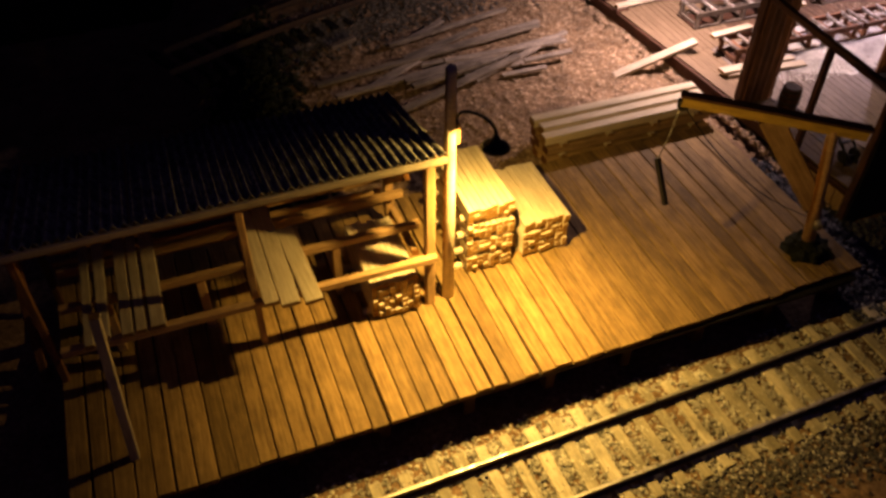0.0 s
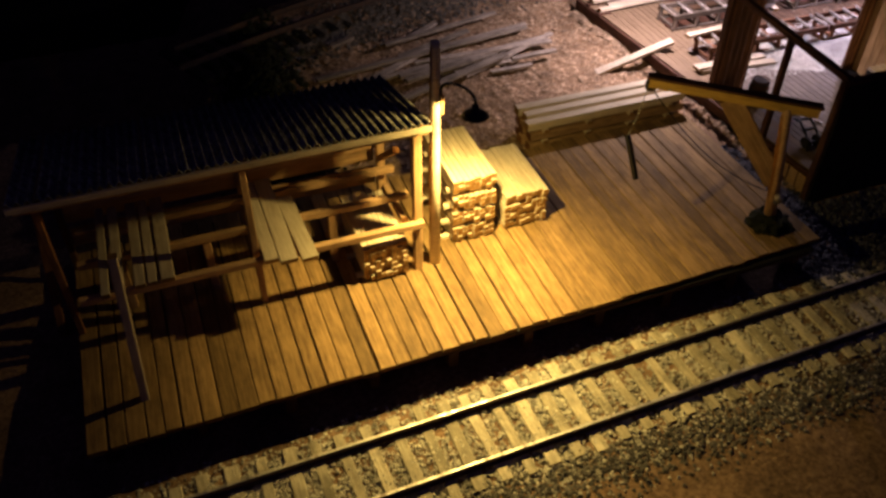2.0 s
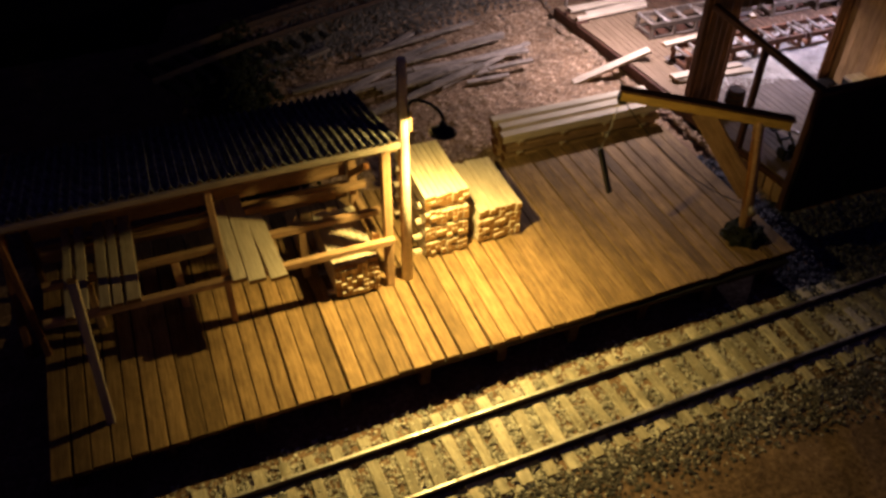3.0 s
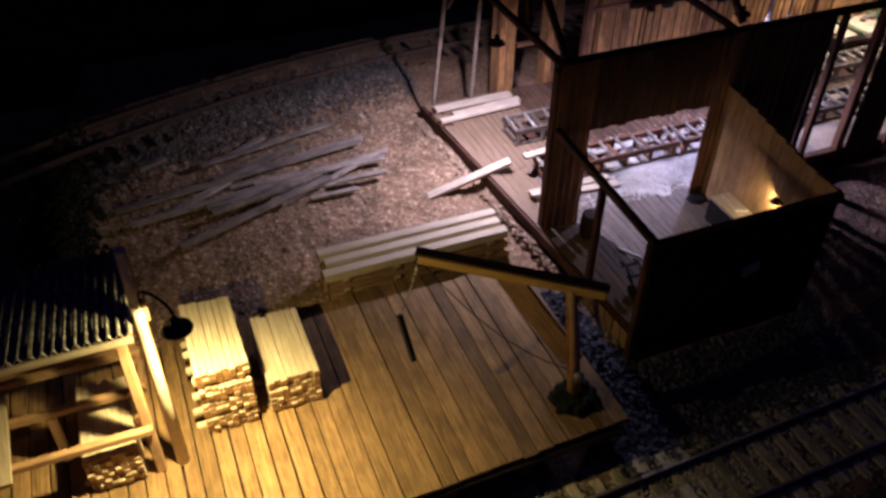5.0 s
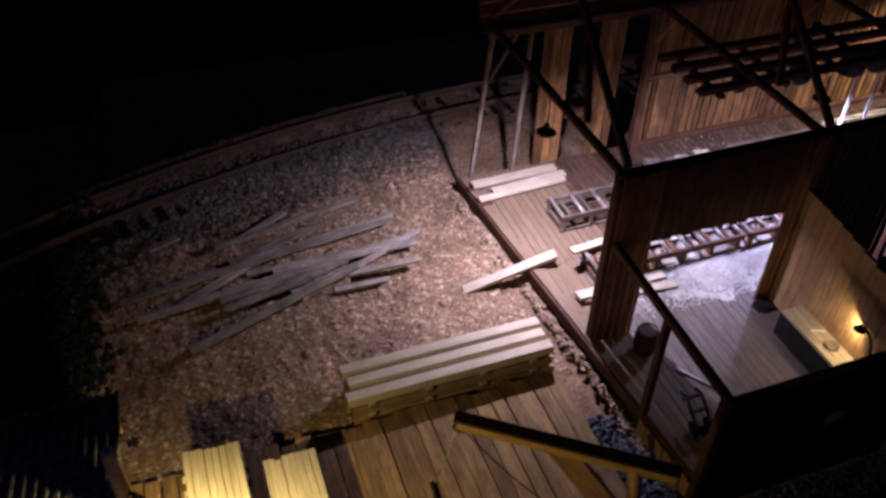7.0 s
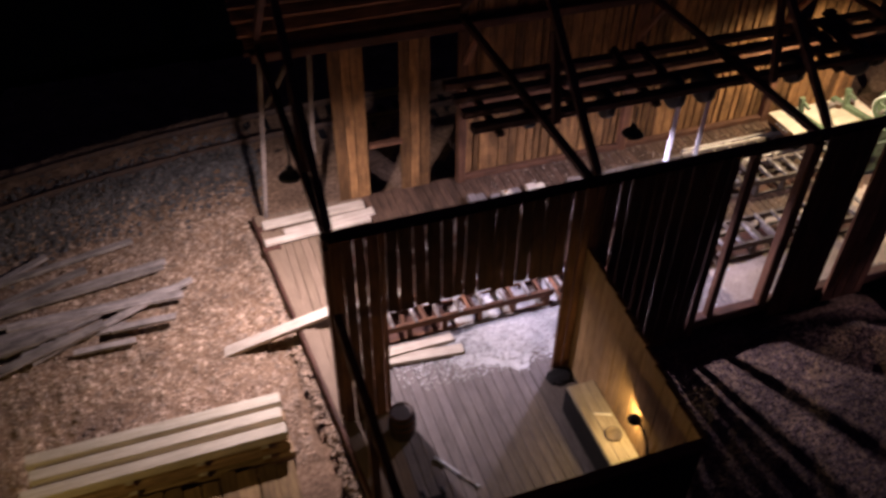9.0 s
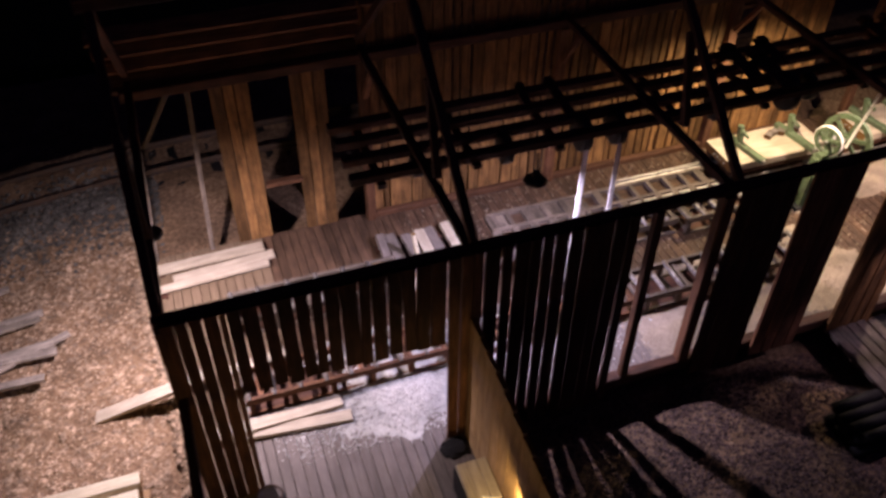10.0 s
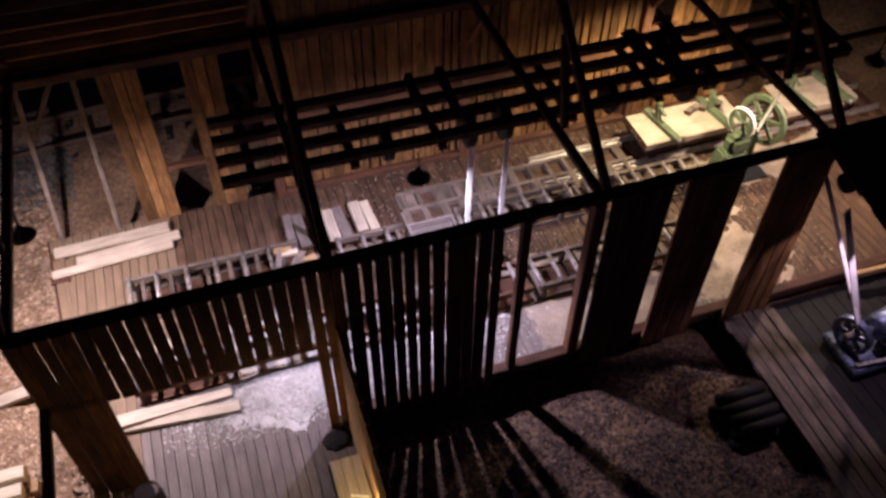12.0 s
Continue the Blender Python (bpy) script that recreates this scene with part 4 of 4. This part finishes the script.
for px in (254.2, 265.0):
    bm = bmesh.new()
    lathe(bm, [(1.0, -1.3), (3.0, -1.3), (3.2, 0), (3.0, 1.3), (1.0, 1.3)], (px, 94.6, 6.5), (1, 0, 0), 16)
    part("pulley", bm, M_BLACK, drive, smooth=True)
bm = bmesh.new()
rod(bm, (251, 94.6, 6.5), (268.5, 94.6, 6.5), 0.7)
part("shaft", bm, M_STEEL, drive)
for px in (251.6, 268):
    board("stand", (px, 94.6, FLOOR), (px, 94.6, 6.6), 2.4, 1.6, M_BLACK, drive, up=(1, 0, 0))

# assumed lamp and batten, added for the warm light in the end bay
hanging_lamp("bay", 388, 92, 56.0, PLATE + 1.0, "assumed black pendant lamp added to light the end bay, lit")
board("lamp_batten", (341.5, 92, PLATE + 1.6), (408, 92, PLATE + 1.6), 1.6, 1.4, W_DARK, label="dark batten added to carry the assumed end bay lamp", category="batten")
# unseen lamp, added and aimed to light engine, belts and end boards
hanging_lamp("deck", 357, 31, 53.0, PLATE - 1.6, "unseen pendant lamp added under the lean-to roof to light the engine", 0.3, 92, (12, 6))

# ---- engine on the side deck ----
# oily iron; the blue of the light on it is in the base colour
M_ENGINE = metal("oily_blue_iron", (0.15, 0.17, 0.27), 0.24, 0.8, rust=(0.04, 0.042, 0.065), amount=0.34)
engine = thing("engine", 360, 34, -0.6, "dark cast engine tinted for bluish light, with belt wheel and cylinder", "engine")
bm = bmesh.new()
block(bm, 352, 372, 27, 43, -0.7, 2.4)
bmesh.ops.bevel(bm, geom=bm.edges[:], offset=0.6, segments=1, affect="EDGES")
part("bed", bm, M_ENGINE, engine)
spoked_wheel(engine, (355.2, 36.5, 8.5), 6.2, (1, 0.25, 0), M_ENGINE, 6, 2.0)
bm = bmesh.new()
lathe(bm, [(3.4, 0), (4.2, 0.6), (4.2, 9.0), (3.4, 9.8)], (361, 35, 10.5), (1, 0.2, 0.05), 20)
part("cylinder", bm, M_ENGINE, engine, smooth=True)
bm = bmesh.new()
rod(bm, (352, 36, 9.5), (362, 36, 9.5), 1.1)
rod(bm, (366, 30, 2), (366, 30, 12), 1.4)
part("crankshaft", bm, M_STEEL, engine, smooth=True)
for px, y in ((363, 31), (369, 38), (358.5, 40)):
    board("pedestal", (px, y, 2.2), (px, y + 0.6, 8.4), 3.0, 3.0, M_BLACK, engine, up=(1, 0, 0))
board("guard", (353, 29, 3.2), (371, 27.5, 3.2), 1.2, 1.6, M_STEEL, engine)
belt((354.4, 29.0, 12.0), (337.6, 49.4, 60.0), 1.5, "pale belt rising from the engine to the lean-to", up=(0.35, -1, 0))
engine.location += Vector((-1.0, -6.5, 0)) * MM
belt((355.0, 31.5, 13.0), (335.6, 37.6, 59.5), 2.4, "pale belt rising from the engine to the lean-to", up=(0.35, -1, 0))
overhead = thing("countershaft", 350, 44, 58, "dark countershaft and pulley under the lean-to roof", "shaft")
bm = bmesh.new()
rod(bm, (338, 45, 61), (362, 45, 61), 0.9)
part("shaft", bm, M_BLACK, overhead)
bm = bmesh.new()
lathe(bm, [(0.9, -1.6), (2.6, -1.6), (2.8, 0), (2.6, 1.6), (0.9, 1.6)], (341, 45, 61), (1, 0, 0), 16)
part("pulley", bm, M_BLACK, overhead)
board("hanger", (350, 45, 61), (350, 45, PLATE), 2, 2, W_DARK, overhead, up=(1, 0, 0))
board("guard_rail", (372, 52.0, 4.0), (420, 48.0, 7.0), 1.6, 2.4, W_FRAME, label="brown plank leaning along the edge of the side deck", category="plank")
crib = thing("timber_crib", 316, 22, -9, "dark crib of short logs on the ground by the deck", "log crib")
for k in range(3):
    for j in range(4 - k % 2):
        bm = bmesh.new()
        yy, zz = 16.0 + j * 3.7 + (k % 2) * 1.8, -7.0 + k * 3.0
        rod(bm, (309.5 + R.uniform(-1, 1), yy, zz), (324.5, yy + R.uniform(-0.3, 0.3), zz), R.uniform(1.6, 1.85), 10)
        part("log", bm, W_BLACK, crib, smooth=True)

# ---- in the annex: bench, barrel, lamp ----
bench = thing("work_bench", 201, 24, FLOOR, "pale plank work bench along the annex partition", "bench")
for i in range(3):
    board("top_plank", (198.6 + i * 2.7, 9.5, 10.6), (198.8 + i * 2.7, 37.5, 10.6), 2.6, 1.2, W_AGED, bench)
for y in (11.5, 35.5):
    for px in (198.6, 204.2):
        board("leg", (px, y, FLOOR), (px, y, 10.0), 1.6, 1.6, W_DARK, bench, up=(1, 0, 0))
board("front_panel", (197.4, 9.6, 5.6), (197.4, 37.4, 5.6), 0.8, 9.0, W_BLACK, bench)
board("shelf", (201, 11, 4.0), (201, 36, 4.0), 6.4, 0.8, W_DARK, bench)
bm = bmesh.new()
lathe(bm, [(1.9, 0), (2.3, 0.3), (2.3, 0.9), (2.0, 0.9), (1.8, 0.4)], (202, 19, 11.25), n=20)
part("pan", bm, W_GREY, None, "round dull grey pan on the work bench", "pan", smooth=True)
board("ruler", (200.4, 26.8, 11.4), (204.6, 25.0, 11.4), 0.6, 0.3, M_BELT, label="thin pale strip lying on the work bench", category="strip")
bm = bmesh.new()
bmesh.ops.create_icosphere(bm, subdivisions=4, radius=1.0)
for v in bm.verts:
    k = 1 + 0.30 * noise.noise(v.co * 1.7) + 0.22 * noise.noise(v.co * 4.5) + 0.10 * noise.noise(v.co * 10)
    v.co = Vector((202.0 + v.co.x * 4.2 * k, 48.8 + v.co.y * 3.0 * k, max(FLOOR + 0.1 + v.co.z * 0.7 * k, FLOOR + 0.02)))
part("sack", bm, W_BLACK, None, "black crumpled sack slumped on the annex floor", "sack", smooth=True)
keg = thing("barrel", 151.8, 44.5, FLOOR, "dark red-brown barrel with a dull lid on the floor", "barrel")
bm = bmesh.new()
lathe(bm, [(3.1, 0), (3.6, 2.8), (3.75, 5.0), (3.6, 7.2), (3.2, 9.8), (2.9, 9.8), (2.9, 9.0)], (151.8, 44.5, FLOOR), n=24)
part("body", bm, W_DARK, keg, smooth=True)
for h, r in ((1.5, 3.42), (3.8, 3.72), (6.4, 3.72), (8.7, 3.42)):
    bm = bmesh.new()
    lathe(bm, [(r, -0.35), (r + 0.14, -0.35), (r + 0.14, 0.35), (r, 0.35)], (151.8, 44.5, FLOOR + h), n=24)
    part("hoop", bm, M_BLACK, keg)
bm = bmesh.new()
lathe(bm, [(2.88, 0), (2.88, 0.35)], (151.8, 44.5, FLOOR + 9.1), n=24)
part("lid", bm, W_PALE, keg, "dull grey-brown wooden lid")
wall_lamp = thing("wall_lamp", 205.4, 14, 22, "small black wall lamp on a curved arm, lit", "lamp")
bm = bmesh.new()
tube(bm, [(205.8, 8.5, 13), (204.6, 8.8, 20), (203.4, 10.2, 24.5), (202.8, 12.2, 26), (203.2, 13.6, 25.4)], 0.4)
part("arm", bm, M_BLACK, wall_lamp, smooth=True)
bm = bmesh.new()
lathe(bm, [(0.6, 1.8), (0.9, 1.2), (1.9, 0), (1.7, 0), (0.7, 0.9)], (203.3, 14.0, 23.6), n=16)
part("shade", bm, M_BLACK, wall_lamp, smooth=True)
bulb(wall_lamp, 203.3, 14.0, 23.6, LAMP_COLOUR["annex"], 20, 0.6)
bulb_light("annex", 202.6, 14.6, 22.8, 175, (55, 0), 0.4)
cart = thing("hand_truck", 152, 14, FLOOR, "small black iron hand truck on the annex floor", "hand truck")
for dx in (0, 5):
    bm = bmesh.new()
    tube(bm, [(148 + dx, 8, FLOOR + 0.5), (149 + dx, 12, FLOOR + 5), (150 + dx, 18, FLOOR + 7.5), (150 + dx, 21, FLOOR + 6.5)], 0.5)
    part("handle", bm, M_BLACK, cart, smooth=True)
    bm = bmesh.new()
    lathe(bm, [(0.5, -0.5), (2.2, -0.5), (2.2, 0.5), (0.5, 0.5)], (149 + dx, 11, FLOOR + 2.2), (1, 0, 0), 16)
    part("wheel", bm, M_BLACK, cart)
for y, zz in ((10, 2.8), (14, 5.8), (18, 7.5)):
    board("rung", (148.6, y, FLOOR + zz), (154.6, y, FLOOR + zz), 0.9, 0.7, M_BLACK, cart)
board("pry_bar", (157.6, 34, FLOOR + 0.5), (165.8, 21.5, FLOOR + 0.5), 0.8, 0.6, M_STEEL, label="bright steel bar lying on the annex floor", category="bar")
# pale plate drawn in place of the hole in the annex wall
board("patch_plate", (174.6, -8.0, 18.6), (180.4, -8.0, 20.6), 4.2, 0.4, W_LUMBER, up=(0, -1, 0), label="pale plate on the dark annex wall, standing for a hole", category="patch")

# ---- loose boards about the mill ----
board("loose_board", (109.4, 96.4, -6.2), (142.8, 92.6, 5.2), 4.2, 1.5, W_AGED, label="pale sawn board leaning from the ground onto the floor edge", category="board")
for p, q, w, zz in (((130.4, 142.8, 3.3), (167.2, 143.8, 3.3), 3.9, 0), ((137, 138.0, 2.0), (170, 140.4, 2.0), 3.6, 0), ((129.6, 133.6, 3.0), (167.5, 135.6, 3.0), 2.7, 0)):
    board("loose_board", p, q, w, 1.3, W_AGED, label="pale sawn board lying across blocks at the floor edge", category="board", group="boards at the floor edge")
for y in (132.4, 143.0):
    board("block", (128.6, y, FLOOR + 0.5), (134.6, y, FLOOR + 0.5), 2.6, 1.0, W_DARK, label="dark block under the sawn boards", category="block", group="blocks under the boards")
board("loose_board", (141.6, 72.2, FLOOR + 2.0), (176.4, 73.6, FLOOR + 0.9), 4.0, 1.3, W_AGED, label="pale sawn board lying on the mill floor", category="board", group="boards on the mill floor")
board("loose_board", (143.4, 71.4, FLOOR + 0.8), (178.0, 67.8, FLOOR + 0.8), 3.6, 1.2, W_AGED, label="pale sawn board lying on the mill floor", category="board", group="boards on the mill floor")
board("loose_board", (146.6, 88.2, 9.0), (166, 90.0, 9.0), 3.2, 1.2, W_AGED, label="pale board lying on the roller table", category="board")

# ---- scrap boards heaped in the yard ----
SCRAP = [(-7, 126, 95, 139), (-2, 115, 99, 127), (13, 94, 75, 116), (28, 143, 86, 154), (37, 148, 57, 157), (36, 133, 96, 141), (46, 124, 100, 123), (26, 115, 64, 117), (65, 109, 84, 108), (77, 114, 97, 112), (5, 149, 16, 151.5), (27, 109, 58, 114.5), (50, 113, 70, 115)]
heap = random.Random(23)
for _ in range(7):
    mx, my, length, turn = heap.gauss(50, 13), heap.gauss(129, 9), heap.uniform(26, 58), heap.gauss(0.16, 0.2)
    SCRAP.append((mx - length / 2 * math.cos(turn), my - length / 2 * math.sin(turn), mx + length / 2 * math.cos(turn), my + length / 2 * math.sin(turn)))
for i, (x0, y0, x1, y1) in enumerate(SCRAP):
    base = ground_height((x0 + x1) / 2, (y0 + y1) / 2) + (3.2 + (i * 5 % 4) * 0.9 if i < 13 else 0.9 + (i * 5 % 3) * 1.0)
    board("scrap_board", (x0, y0, max(base - R.uniform(0, 1.5), ground_height(x0, y0) + 0.6)), (x1, y1, max(base + R.uniform(-1.0, 1.0), ground_height(x1, y1) + 0.6)), R.uniform(2.2, 3.3), R.uniform(1.0, 1.5), W_SCRAP, label="grey weathered scrap board in a loose heap", category="board", group="scrap boards in the yard")

# ---- sawdust, chips, stones ----


def dust_height(x, y):
    d = max(1.12 - math.hypot((x - 193) / 27, (y - 77) / 21), 0.95 - math.hypot((x - 232) / 38, (y - 77) / 17))
    d += 0.30 * noise.noise(Vector((x * 0.11, y * 0.11, 1.0))) + 0.22 * noise.noise(Vector((x * 0.35, y * 0.35, 4.0))) + 0.12 * noise.noise(Vector((x * 1.1, y * 1.1, 2.0)))
    return FLOOR - 0.35 + 1.7 * min(max(d, -0.3), 0.8)


tagged(grid_sheet("sawdust", span(150, 290, 0.8), span(54, 101, 0.8), dust_height, M_DUST), "drift of pale sawdust on the mill floor", "sawdust", kind="stuff")


def dust_spot():
    x, y = R.gauss(202, 25), R.gauss(74, 9)
    return (x, y, max(dust_height(x, y), FLOOR) + 0.1) if 156 < x < 290 and 56.5 < y < 100 else None


pebbles("sawdust", 14000, dust_spot, 0.33, M_DUST, "pale wood flakes scattered over the mill floor")


def tan_height(x, y):
    d = 0.56 - 0.5 * abs((y - 74) / 22) ** 3 - 0.9 * smooth_step(345, 376, x) - 0.8 * smooth_step(272, 256, x)
    d += 0.55 * noise.noise(Vector((x * 0.07, y * 0.09, 9.0))) + 0.25 * noise.noise(Vector((x * 0.3, y * 0.3, 5.0))) + 0.12 * noise.noise(Vector((x * 1.1, y * 1.1, 8.0)))
    return FLOOR - 0.3 + 1.2 * min(max(d, -0.3), 0.9)


tagged(grid_sheet("sawdust", span(250, 380, 0.9), span(56.8, 101, 0.9), tan_height, M_TAN), "trodden tan sawdust and dirt on the mill floor", "sawdust", kind="stuff")


def bay_height(x, y):
    d = 0.5 - abs((x - 385) / 52) ** 4 - abs((y - 111) / 13) ** 3 + 0.5 * noise.noise(Vector((x * 0.09, y * 0.12, 2.0))) + 0.2 * noise.noise(Vector((x * 0.4, y * 0.4, 6.0)))
    return FLOOR - 0.2 + 1.1 * min(max(d, -0.3), 0.6)


tagged(grid_sheet("sawdust", span(336, 438, 1.0), span(97, 126, 1.0), bay_height, M_TAN), "tan sawdust spread round the edger", "sawdust", kind="stuff")


def tan_spot():
    x, y = R.uniform(215, 378), R.uniform(57, 148)
    return x, y, max(tan_height(x, y) if 252 < x < 378 and y < 100 else FLOOR, FLOOR) + 0.1


pebbles("sawdust", 3400, tan_spot, 0.3, M_TAN, "tan chips and crumbs strewn over the mill floor", 0.6)


def yard_spot():
    x, y = R.uniform(-40, 131), R.uniform(48, 185)
    if x > 128 - (y - 54) * 0.02:
        return None
    return x, y, ground_height(x, y) + R.uniform(-0.15, 0.15)


pebbles("bark_chips", 22000, yard_spot, 0.5, M_CHIP, "brown bark chips covering the yard", 0.5)


def front_spot():
    x, y = R.uniform(206, 326), R.uniform(-45, 52)
    return x, y, ground_height(x, y) + R.uniform(-0.15, 0.15)


pebbles("gravel", 26000, front_spot, 0.55, M_GRAVEL, "grey-brown gravel before the mill", 0.6)


def bank_spot():
    x = R.uniform(-60, 136)
    y = far_y(x) + R.gauss(-18, 9)
    return x, y, ground_height(x, y) + R.uniform(-0.2, 0.4)


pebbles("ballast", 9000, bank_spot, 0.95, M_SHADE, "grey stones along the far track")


def edge_spot():
    t = R.random()
    x, y = 127.5 + 13.5 * t + R.gauss(-1.4, 1.5), 150 - 150 * t
    return x, y, ground_height(x - 5, y) + R.uniform(0, 1.5)


pebbles("gravel", 1800, edge_spot, 0.9, M_CHIP, "loose stones and chips along the floor edge")


def verge_spot():
    x, y = R.uniform(-60, 330), R.gauss(-78, 4.5)
    return (x, y, max(ground_height(x, y), -14) + R.uniform(-0.2, 0.4)) if y < -72 else None


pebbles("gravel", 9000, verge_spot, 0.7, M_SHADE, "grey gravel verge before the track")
pebbles("gravel", 2600, verge_spot, 0.6, M_STONE, "pale stones strewn over the verge")

def brush_spot():
    x, y = R.gauss(-30, 8), R.uniform(60, 190)
    return x, y, ground_height(x, y) + R.uniform(-0.5, 2.5)


pebbles("brush", 2600, brush_spot, 1.5, M_MOSS, "dark low brush along the edge of the yard", 0.9)


def gap_spot():
    x, y = R.uniform(116, 212), R.uniform(-48, 30)
    return (x, y, ground_height(x, y) + R.uniform(-0.2, 1.0)) if x < 141 - 0.08 * y or y < -9 else None


# stones tinted dark blue in place of bluish light on plain gravel
pebbles("gravel", 12000, gap_spot, 0.9, M_BLUE_LIT, "dark stones between the platform and the mill, tinted for dim bluish light")


def chunk_spot():
    x, y = R.uniform(-25, 128), R.uniform(50, 182)
    return x, y, ground_height(x, y) + R.uniform(-0.1, 0.1)


pebbles("bark_chips", 3600, chunk_spot, 1.15, M_CHIP, "coarse bark pieces scattered in the yard", 0.35)

# ---- the dark room behind the layout ----
bm = bmesh.new()
block(bm, -1500, 1500, 600, 640, -600, 1600)
part("wall_back", bm, M_WALLPAINT, None, "plain dark wall behind the layout", "wall", kind="structure")
